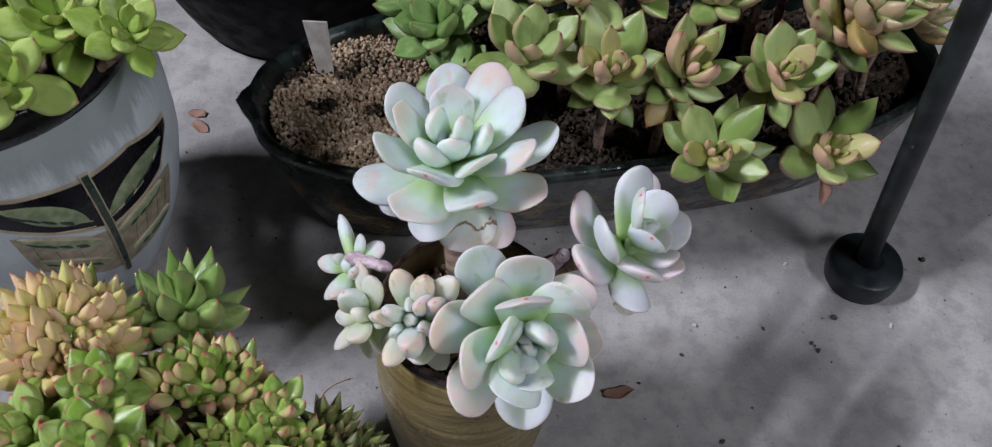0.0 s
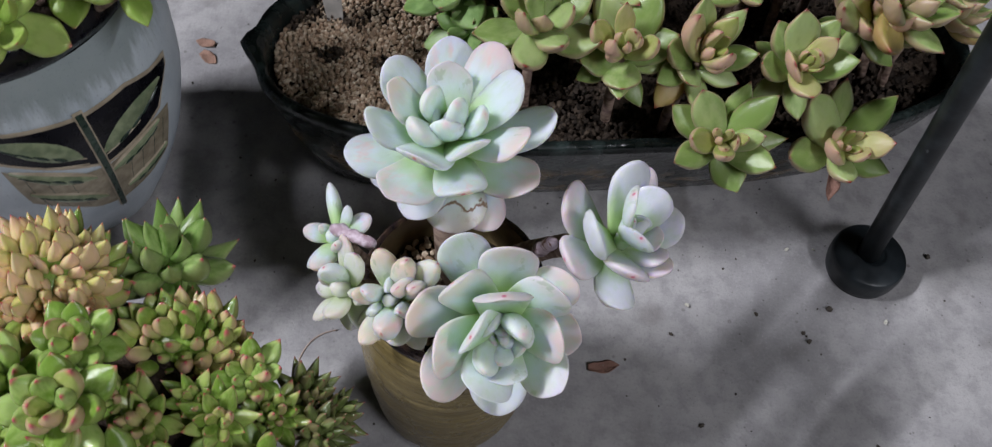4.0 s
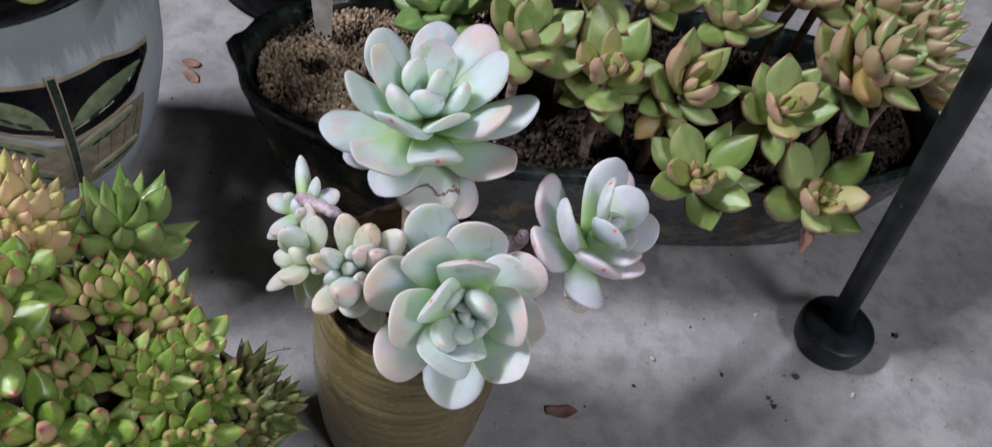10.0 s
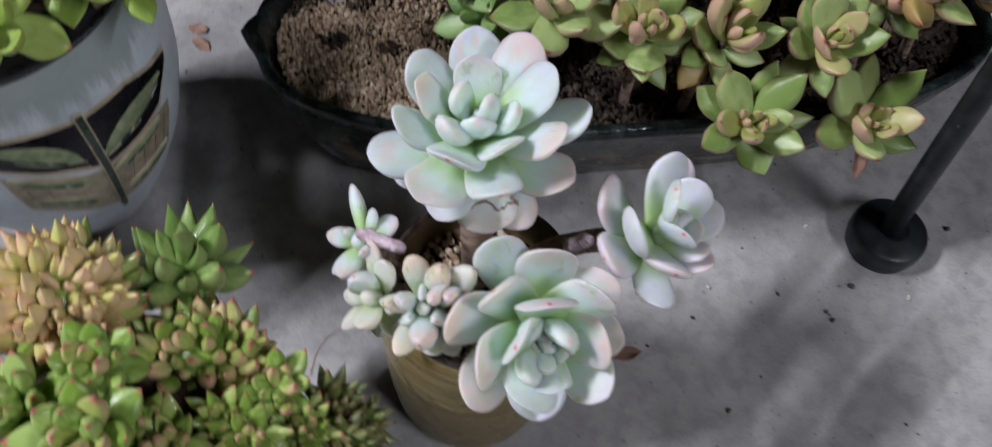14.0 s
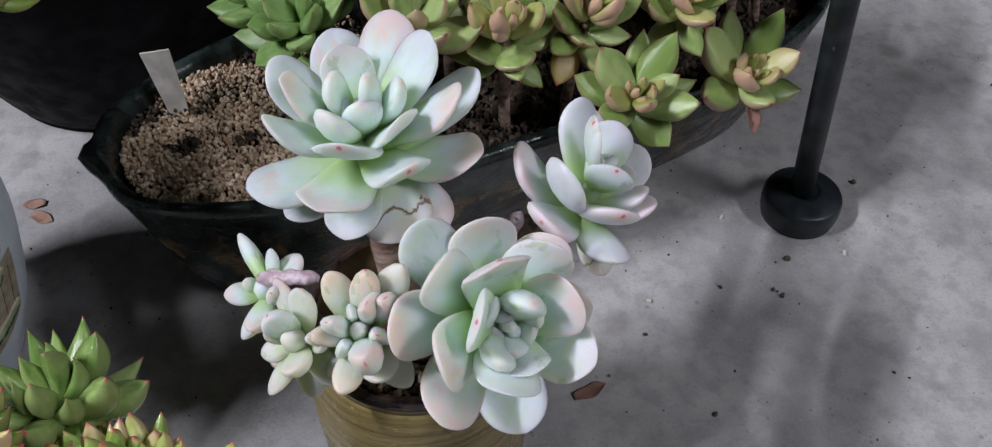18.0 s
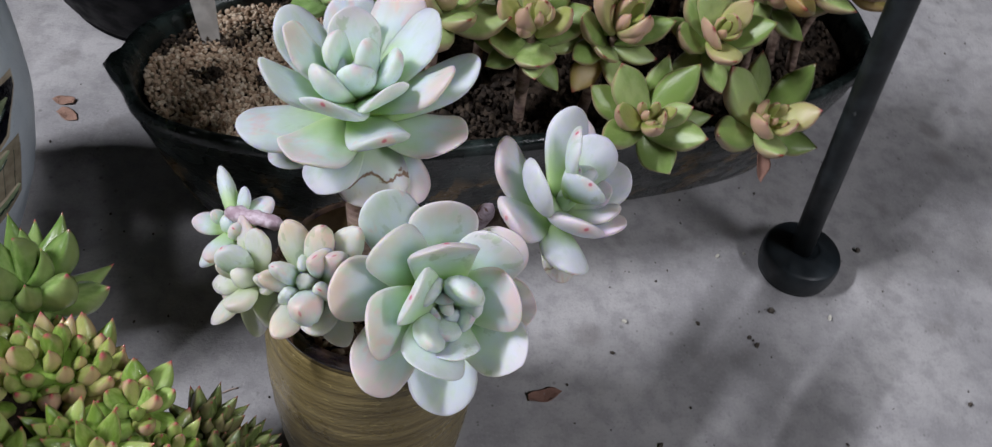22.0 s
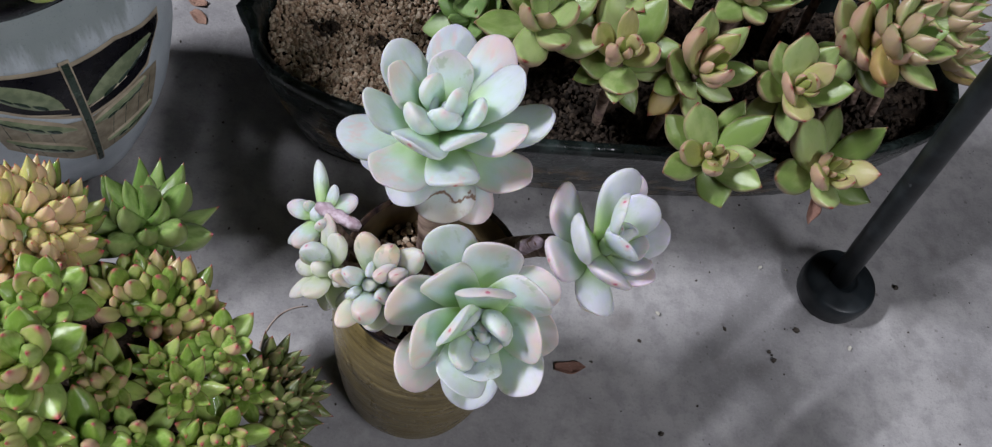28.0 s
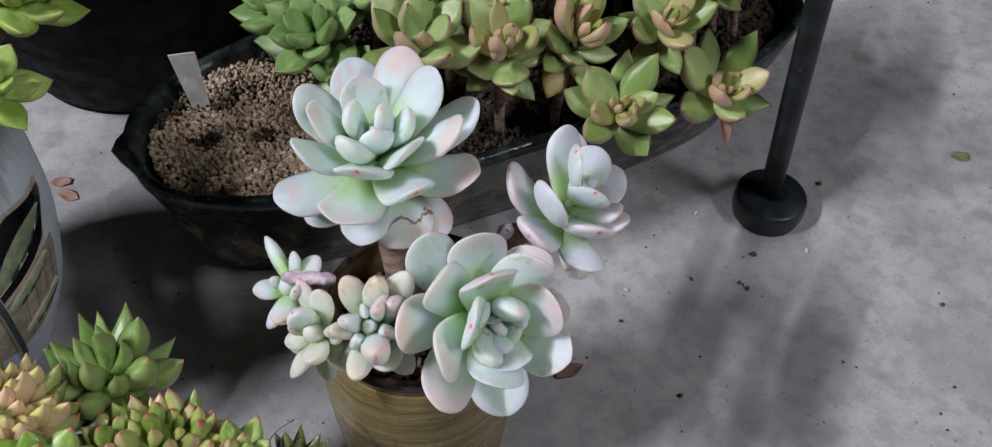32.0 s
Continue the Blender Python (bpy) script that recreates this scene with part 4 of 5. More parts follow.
# base, axis, then azimuth, rise (degrees), length and width (mm) of every leaf
TRAY_HEADS = [
    ((0.178, 0.438, 0.162), (-0.1, -0.5, 0.85), [(12, -11, 49, 14), (-64, 1, 35, 21), (70, 22, 47, 15), (149, 23, 44, 18), (46, 29, 52, 19), (-21, 30, 44, 18), (121, 42, 47, 20), (11, 43, 37, 13), (-149, 46, 53, 17), (-171, 63, 49, 15), (-85, 73, 42, 12), (-8, 74, 30, 11)]),
    ((0.268, 0.467, 0.135), (0.1, -0.45, 0.88), [(-19, 15, 43, 18), (-158, 33, 56, 22), (102, 37, 55, 17), (144, 42, 60, 26), (53, 43, 58, 19), (-88, 48, 42, 18), (2, 61, 50, 17), (-143, 66, 48, 18), (-41, 72, 40, 13), (148, 73, 39, 11)]),
    ((0.104, 0.470, 0.200), (-0.05, -0.4, 0.92), [(146, 24, 44, 19), (21, 27, 42, 21), (-160, 30, 33, 20), (-84, 34, 32, 22), (64, 34, 53, 21), (111, 36, 56, 21), (157, 60, 44, 15), (2, 62, 43, 14), (95, 66, 50, 11), (-136, 79, 53, 11), (40, 81, 40, 11)]),
    ((0.152, 0.474, 0.198), (0.25, -0.4, 0.88), [(-119, 37, 27, 18), (-179, 41, 39, 18), (60, 45, 50, 15), (8, 47, 45, 15), (112, 50, 53, 17), (151, 64, 57, 18), (73, 67, 50, 14), (124, 81, 49, 11), (-61, 83, 49, 15)]),
    ((0.222, 0.484, 0.192), (0.05, -0.45, 0.89), [(58, 39, 45, 17), (-170, 42, 42, 18), (136, 43, 44, 17), (5, 44, 45, 18), (105, 51, 49, 21), (-85, 52, 42, 18), (42, 64, 43, 14), (-153, 70, 39, 20), (27, 86, 38, 11)]),
    ((0.272, 0.528, 0.198), (0.2, -0.4, 0.9), [(149, 32, 53, 18), (-19, 38, 48, 18), (58, 39, 53, 17), (-166, 44, 56, 19), (109, 47, 61, 18), (156, 55, 58, 20), (-133, 55, 44, 17), (48, 59, 55, 18), (-72, 77, 53, 20), (157, 81, 51, 12)]),
]


def tray_plants():
    olive = "olive-green pointed-leaf succulent rosette with tan undersides in the oval tray"
    deep = "deep green pointed-leaf succulent rosette in the oval tray"
    group = "succulents in the oval tray"
    for i, (base, axis, rows) in enumerate(TRAY_HEADS):
        rng = random.Random(500 + i)
        base = Vector(base)
        x, y, z = axes_of(axis)
        inward = TRAY - base
        foot = base + Vector((inward.x * 0.12, max(0.0, 0.475 - base.y), 0))
        foot.z = 0.118
        plant = thing("succulent_plant", foot, olive, "succulent", group)
        bend = bezier(foot, (foot + base) / 2 - z * 0.012, base + z * 0.010, 7)
        part("stem", tube("stem", bend, [0.0042, 0.004, 0.004, 0.004, 0.004, 0.004, 0.003], 8, 0.15, i), BARK, plant)
        for az, rise, reach, width in rows:
            a, e = radians(az), radians(rise)
            out = x * math.cos(a) + y * math.sin(a)
            climb = min(1.0, max(0.0, (rise - 25) / 50))
            root = base + z * (reach * 0.001 * math.sin(e) * 0.4 * climb) + out * 0.002
            d = base + (out * math.cos(e) + z * math.sin(e)) * reach * 0.001 - root
            part("leaf", rng.choice(POINT[:6] if rise < 60 else POINT[3:]), TRAY_LEAF if rise < 52 else TRAY_CORE, plant, leaf_pose(root, d, z - out * 0.5, d.length, width * 0.00118))
        tall = max(r[2] * math.sin(radians(r[1])) for r in rows) * 0.001
        rosette_leaves(plant, base + z * tall * 0.30, z, tall * 0.50, 5, POINT[3:], (TRAY_CORE,), low=56, high=84, ratio=0.36, turn=i * 50, seed=520 + i, inner=0.8)
        if i > 1:
            rosette_leaves(plant, base - z * 0.006, z, 0.036, 7, POINT[:6], (TRAY_LEAF, OLD_LEAF), low=-22, high=12, ratio=0.5, turn=i * 80, seed=560 + i, inner=0.9)
        if i == 1:
            dry = leaf_mesh("dry_leaf", "pointed", 50, 0.12, 0.06, 10, 10, 0.0, 0.15, 5)
            part("dry_leaf", dry, DEAD_LEAF, plant, leaf_pose((0.268, 0.448, 0.140), (0.0, -0.62, -0.78), (0.1, -0.8, 0.6), 0.026, 0.010), "shrivelled tan dry leaf")
    # centre, axis, radius, leaves, turn
    rear = [((0.048, 0.476, 0.211), (0.1, -0.25, 0.95), 0.042, 13, 60),
             ((0.180, 0.523, 0.231), (0.1, -0.25, 0.95), 0.033, 14, 90),
             ((0.128, 0.525, 0.237), (0.0, -0.25, 0.95), 0.034, 15, 15),
             ((0.080, 0.523, 0.237), (0.0, -0.2, 0.95), 0.039, 16, 300),
             ((0.285, 0.521, 0.220), (0.45, -0.25, 0.85), 0.041, 17, 110),
             ((0.234, 0.573, 0.237), (0.15, -0.25, 0.95), 0.043, 16, 45),
             ((0.284, 0.569, 0.237), (0.35, -0.15, 0.9), 0.037, 20, 170),
             ((0.312, 0.547, 0.228), (0.5, -0.1, 0.85), 0.033, 20, 320),
             ((0.327, 0.537, 0.211), (0.6, -0.15, 0.8), 0.031, 20, 60),
             ((0.320, 0.568, 0.231), (0.5, 0.05, 0.85), 0.032, 20, 130),
             ((0.264, 0.607, 0.234), (0.2, 0.0, 1), 0.039, 16, 210),
             ((0.208, 0.599, 0.229), (0.0, 0.0, 1), 0.039, 16, 275),
             ((0.178, 0.565, 0.239), (0.0, -0.1, 1), 0.037, 14, 20),
             ((0.122, 0.571, 0.234), (0.0, 0.0, 1), 0.037, 14, 80)]
    for i, (c, axis, r, n, turn) in enumerate(rear):
        shapes = POINT[2:] if r > 0.034 else LANCE
        rosette_plant(c, axis, r * 1.18, n, shapes, (TRAY_LEAF, OLD_LEAF), 0.122, olive, group, low=6, high=74, ratio=0.55, turn=turn, seed=100 + i, inner=0.55)
    back = [((-0.011, 0.530, 0.191), (-0.3, -0.4, 0.85), 0.041, 15, 30),
             ((0.028, 0.556, 0.208), (-0.1, -0.3, 0.95), 0.041, 15, 160),
             ((-0.029, 0.568, 0.185), (-0.4, -0.1, 0.9), 0.039, 14, 250),
             ((0.061, 0.579, 0.213), (0.0, -0.2, 1), 0.039, 14, 80),
             ((0.004, 0.505, 0.172), (-0.3, -0.5, 0.8), 0.031, 11, 200)]
    for i, (c, axis, r, n, turn) in enumerate(back):
        rosette_plant(c, axis, r * 1.15, n, POINT, (TRAY_SHADE_LEAF,), 0.122, deep, group, low=0, high=70, ratio=0.54, turn=turn, seed=140 + i, inner=0.6)


tray_plants()


def plant_label():
    m = Matrix.Translation((-0.103, 0.541, 0.116)) @ Euler((radians(-4), radians(-4), radians(-6))).to_matrix().to_4x4()
    bm = bmesh.new()
    bmesh.ops.create_cube(bm, size=1.0)
    for v in bm.verts:
        v.co = Vector((v.co.x * 0.0190, v.co.y * 0.0012, (v.co.z + 0.5) * 0.063))
        if v.co.z < 0.01:
            v.co.x *= 0.6
    bmesh.ops.bevel(bm, geom=bm.edges[:], offset=0.0004, segments=1, affect="EDGES")
    me = bpy.data.meshes.new("plant_label")
    bm.to_mesh(me)
    bm.free()
    thing("plant_label", m, "blank weathered white plastic plant label stuck in gravel", "plant label", data=me, material=LABEL_WHITE)


plant_label()

# ---------------------------------------------------------------- blue-grey vase pot
VASE = Vector((-0.305, 0.455, 0.0))
VASE_CURVE = [(0.0, 0.0545), (0.03, 0.0715), (0.08, 0.092), (0.13, 0.1035), (0.18, 0.1055), (0.215, 0.101), (0.232, 0.096)]


def vase_radius(z):
    for (za, ra), (zb, rb) in zip(VASE_CURVE, VASE_CURVE[1:]):
        if z <= zb:
            t = (z - za) / (zb - za)
            return ra + (rb - ra) * t
    return VASE_CURVE[-1][1]


def vase_surface(az, z, proud):
    a = radians(az)
    # three samples soften the corners of the curve
    r = (vase_radius(max(0, z - 0.012)) + 2 * vase_radius(z) + vase_radius(z + 0.012)) / 4 + proud
    return (VASE.x + r * math.cos(a), VASE.y + r * math.sin(a), z)


def relief_leaf(name, root, tip, width, proud, bulge=0.0, n=16, m=6, fat=0.45, edge_drop=True):
    """A leaf-shaped relief that lies on the vase; root and tip: (azimuth, height); width in metres."""
    verts, faces = [], []
    k = 0.105 * math.pi / 180
    dx, dz = (tip[0] - root[0]) * k, tip[1] - root[1]
    ln = math.hypot(dx, dz)
    nx, nz = -dz / ln, dx / ln
    for j in range(n + 1):
        u = j / n
        w = width * 0.5 * (math.sin(math.pi * u ** (math.log(0.5) / math.log(fat))) ** 0.8 if 0 < u < 1 else 0.0)
        w = max(w, 0.0003)
        for i in range(m + 1):
            v = 2 * i / m - 1
            s = dx * u + nx * (w * v + bulge * math.sin(math.pi * u))
            h = dz * u + nz * (w * v + bulge * math.sin(math.pi * u))
            p = proud * (1 - (abs(v) ** 4) * 0.85 if edge_drop else 1)
            verts.append(vase_surface(root[0] + s / k, root[1] + h, p))
    for j in range(n):
        for i in range(m):
            a = j * (m + 1) + i
            faces.append((a, a + 1, a + m + 2, a + m + 1))
    return mesh_from(name, verts, faces)


def relief_band(name, upper, lower, proud, n=30, m=5):
    """A relief between two lines on the vase, each a run of (azimuth, height)."""
    def along(line, t):
        x = t * (len(line) - 1)
        i = min(int(x), len(line) - 2)
        f = x - i
        return line[i][0] + (line[i + 1][0] - line[i][0]) * f, line[i][1] + (line[i + 1][1] - line[i][1]) * f

    verts, faces = [], []
    for j in range(n + 1):
        a, b = along(upper, j / n), along(lower, j / n)
        for i in range(m + 1):
            f = i / m
            verts.append(vase_surface(a[0] + (b[0] - a[0]) * f, a[1] + (b[1] - a[1]) * f, proud))
    for j in range(n):
        for i in range(m):
            k = j * (m + 1) + i
            faces.append((k, k + 1, k + m + 2, k + m + 1))
    return mesh_from(name, verts, faces)


def vase():
    pot = thing("plant_pot", VASE, "blue-grey glazed round ceramic pot with leaf relief and dark rim", "plant pot")
    prof = [(0.0, 0.0), (0.050, 0.0)] + [((vase_radius(max(0, z - 0.012)) + 2 * vase_radius(z) + vase_radius(z + 0.012)) / 4, z) for z in [0.004 * i for i in range(1, 58)]]
    part("body", lathe("body", prof, 96), VASE_GLAZE, pot, Matrix.Translation(VASE))
    lip = smooth_profile([(0.0955, 0.226), (0.0985, 0.2295), (0.1025, 0.238), (0.1020, 0.247), (0.0990, 0.253), (0.0935, 0.250), (0.0900, 0.238), (0.0880, 0.215), (0.084, 0.200)], 4)

    def flute(a, r, z):
        return r * (1 + 0.010 * math.sin(9 * a)), z + 0.002 * math.sin(9 * a)

    part("rim", lathe("rim", lip, 108, flute), VASE_DARK, pot, Matrix.Translation(VASE), "glossy cobalt-black fluted rim")
    for step in (0.0, 118.0, 236.0):
        def at(a, z):
            return (a + step, z)
        outline = relief_band("cream_outline", [at(-0.6, 0.1755), at(-12, 0.1800), at(-24, 0.1885), at(-42, 0.188), at(-55, 0.1915), at(-66, 0.194), at(-77, 0.1985)],
                              [at(-1.6, 0.1655), at(-9, 0.1525), at(-13, 0.1420), at(-23, 0.1380), at(-41, 0.1325), at(-60, 0.152), at(-77, 0.171)], 0.0008)
        part("cream_outline", outline, CREAM, pot, None, "cream relief outline")
        dark = relief_band("dark_panel", [at(-2.2, 0.1720), at(-12, 0.1770), at(-24, 0.1855), at(-42, 0.185), at(-55, 0.1885), at(-66, 0.191), at(-75.5, 0.1955)],
                           [at(-3.0, 0.1660), at(-10, 0.1545), at(-14.2, 0.1455), at(-23, 0.1415), at(-41, 0.1360), at(-60, 0.1555), at(-75.5, 0.1735)], 0.0013)
        part("dark_panel", dark, VASE_DARK, pot, None, "glossy black leaf ground")
        fan = relief_band("cream_fan", [at(-8, 0.136), at(-24, 0.140), at(-41, 0.131), at(-55, 0.137), at(-74, 0.160)],
                          [at(-11, 0.088), at(-24, 0.080), at(-41, 0.074), at(-52, 0.082), at(-72, 0.116)], 0.0006)
        part("tan_fan", fan, FAN_GLAZE, pot, None, "tan crackled fan of the leaf pattern")
        for root, tip, w, b in ((at(-41, 0.147), at(-9, 0.1665), 0.021, 0.004), (at(-40.5, 0.124), at(-16, 0.135), 0.012, -0.001), (at(-37, 0.091), at(-13, 0.099), 0.012, -0.003),
                                (at(-48, 0.153), at(-72, 0.188), 0.021, -0.002), (at(-47, 0.126), at(-72, 0.158), 0.012, 0.002), (at(-46, 0.094), at(-70, 0.131), 0.012, 0.002)):
            part("relief_leaf_edge", relief_leaf("relief_leaf_edge", root, tip, w + 0.0028, 0.0018, b), CREAM, pot)
            leaf = part("relief_leaf", relief_leaf("relief_leaf", root, tip, w, 0.0026, b), LEAF_GLAZE, pot, None, "green glazed relief leaflet")
            side = -0.0032 if tip[0] > root[0] else 0.0032
            for f in (0.20, 0.40, 0.58, 0.74):
                def along(u, off):
                    x, z = root[0] + (tip[0] - root[0]) * u, root[1] + (tip[1] - root[1]) * u
                    return (x, z + off - abs(side) * 1.0)
                part("dark_cell", relief_leaf("dark_cell", along(f, 0.0), along(f + 0.17, 0.0015), 0.0062 * (1.15 - f), 0.0031, 0.0, 8, 4), STEM_GLAZE, leaf)
        for az, za, zb in ((-15, 0.090, 0.130), (-21, 0.084, 0.136), (-28, 0.082, 0.130), (-34, 0.078, 0.126), (-54, 0.088, 0.132), (-61, 0.098, 0.142), (-67, 0.106, 0.152)):
            part("crackle_line", relief_leaf("crackle_line", at(az, za), at(az + (2 if az > -45 else -2), zb), 0.0011, 0.0009, 0.0008, 8, 2, 0.5), STEM_GLAZE, pot)
        for za, zb in ((0.150, 0.160), (0.144, 0.151)):
            part("cream_vein", relief_leaf("cream_vein", at(-40.5, za), at(-24, zb), 0.0016, 0.0020, 0.0, 8, 4, 0.5), CREAM, pot)
            part("cream_vein", relief_leaf("cream_vein", at(-47, za), at(-60, zb + 0.004), 0.0016, 0.0020, 0.0, 8, 4, 0.5), CREAM, pot)
        part("relief_stem_edge", relief_band("relief_stem_edge", [at(-44.9, 0.193), at(-43.3, 0.067)], [at(-41.3, 0.193), at(-39.9, 0.067)], 0.0026, 24, 4), CREAM, pot)
        part("relief_stem", relief_band("relief_stem", [at(-44.3, 0.1915), at(-42.7, 0.068)], [at(-41.9, 0.1915), at(-40.5, 0.068)], 0.0038, 24, 4), STEM_GLAZE, pot, None, "dark green relief stem")
    disc = lathe("soil", [(0.0, 0.205), (0.087, 0.205), (0.087, 0.226), (0.0, 0.230)], 48)
    thing("potting_soil", VASE, "dark soil filling the blue-grey pot", "soil", kind="stuff", data=disc, material=SOIL)


vase()


def vase_plants():
    label = "fresh yellow-green succulent rosette spilling over the blue-grey pot"
    rows = [((-0.180, 0.408, 0.284), (0.40, -0.30, 0.85), 0.033, 14, 30), ((-0.222, 0.424, 0.278), (0.15, -0.35, 0.9), 0.042, 16, 150),
            ((-0.228, 0.490, 0.282), (0.1, -0.2, 0.95), 0.044, 16, 10), ((-0.176, 0.488, 0.276), (0.5, -0.1, 0.85), 0.042, 15, 220),
            ((-0.240, 0.380, 0.272), (0.1, -0.5, 0.85), 0.040, 15, 80), ((-0.262, 0.438, 0.288), (0.0, -0.25, 0.95), 0.040, 15, 300), ((-0.290, 0.395, 0.276), (-0.1, -0.45, 0.9), 0.040, 14, 190)]
    # Unseen rosettes, added on the left to throw shade on the floor.
    hidden = [((-0.345, 0.380, 0.280), (-0.3, -0.4, 0.9), 0.042, 14, 20), ((-0.365, 0.354, 0.270), (-0.3, -0.5, 0.8), 0.046, 15, 215), ((-0.382, 0.412, 0.280), (-0.5, -0.3, 0.85), 0.042, 14, 110), ((-0.330, 0.446, 0.292), (0.0, -0.1, 1), 0.042, 14, 250),
            ((-0.392, 0.470, 0.282), (-0.5, 0.0, 0.9), 0.042, 14, 70), ((-0.350, 0.512, 0.286), (-0.3, 0.3, 0.9), 0.042, 14, 160), ((-0.290, 0.522, 0.284), (0.0, 0.3, 0.95), 0.042, 14, 330)]
    for i, (c, axis, r, n, turn) in enumerate(rows + hidden):
        foot = Vector((VASE.x + (c[0] - VASE.x) * 0.55, VASE.y + (c[1] - VASE.y) * 0.55, 0.224))
        rosette_plant(c, axis, r, n, POINT, (VASE_LEAF,), 0.225, label, "succulents in the blue-grey pot", low=-8, high=72, ratio=0.56, turn=turn, seed=200 + i, inner=0.5, foot=foot)


vase_plants()


# ---------------------------------------------------------------- black pot behind
def black_pot():
    place = Vector((-0.176, 0.797, 0.0))
    pot = thing("plant_pot", place, "large matt black plastic flower pot on the concrete", "plant pot")
    prof = smooth_profile([(0.0, 0.0), (0.100, 0.0), (0.110, 0.004), (0.124, 0.03), (0.155, 0.12), (0.182, 0.22), (0.195, 0.28)], 4)
    part("body", lathe("body", prof, 72), BLACK_POT, pot, Matrix.Translation(place))
    lip = [(0.200, 0.278), (0.210, 0.280), (0.212, 0.300), (0.207, 0.303), (0.196, 0.300), (0.190, 0.24), (0.0, 0.24)]
    part("rim", lathe("rim", lip, 72), BLACK_POT, pot, Matrix.Translation(place))


black_pot()


# ---------------------------------------------------------------- stand leg
def stand_leg():
    foot = Vector((0.3405, 0.452, 0.0))
    leg = thing("stand_leg", foot, "black painted steel stand leg in a round rubber foot", "stand leg")
    way = Vector((-0.121, -0.025, 0.991))
    top = foot + way * 1.25
    start = foot + way * 0.012
    part("post", tube("post", [start + (top - start) * (i / 12) for i in range(13)], [0.0088] * 13, 24), POST_PAINT, leg)
    prof = smooth_profile([(0.0, 0.0), (0.0255, 0.0), (0.0285, 0.002), (0.0300, 0.008), (0.0306, 0.017), (0.0298, 0.0215), (0.0275, 0.0238), (0.0180, 0.0262), (0.0125, 0.0275), (0.0095, 0.0262), (0.0, 0.0262)], 5)
    part("rubber_foot", lathe("rubber_foot", prof, 48), RUBBER, leg, Matrix.Translation(foot), "round worn rubber foot")


stand_leg()


# ---------------------------------------------------------------- crowded clump in front
CLUMP = Vector((-0.165, 0.205, 0.0))


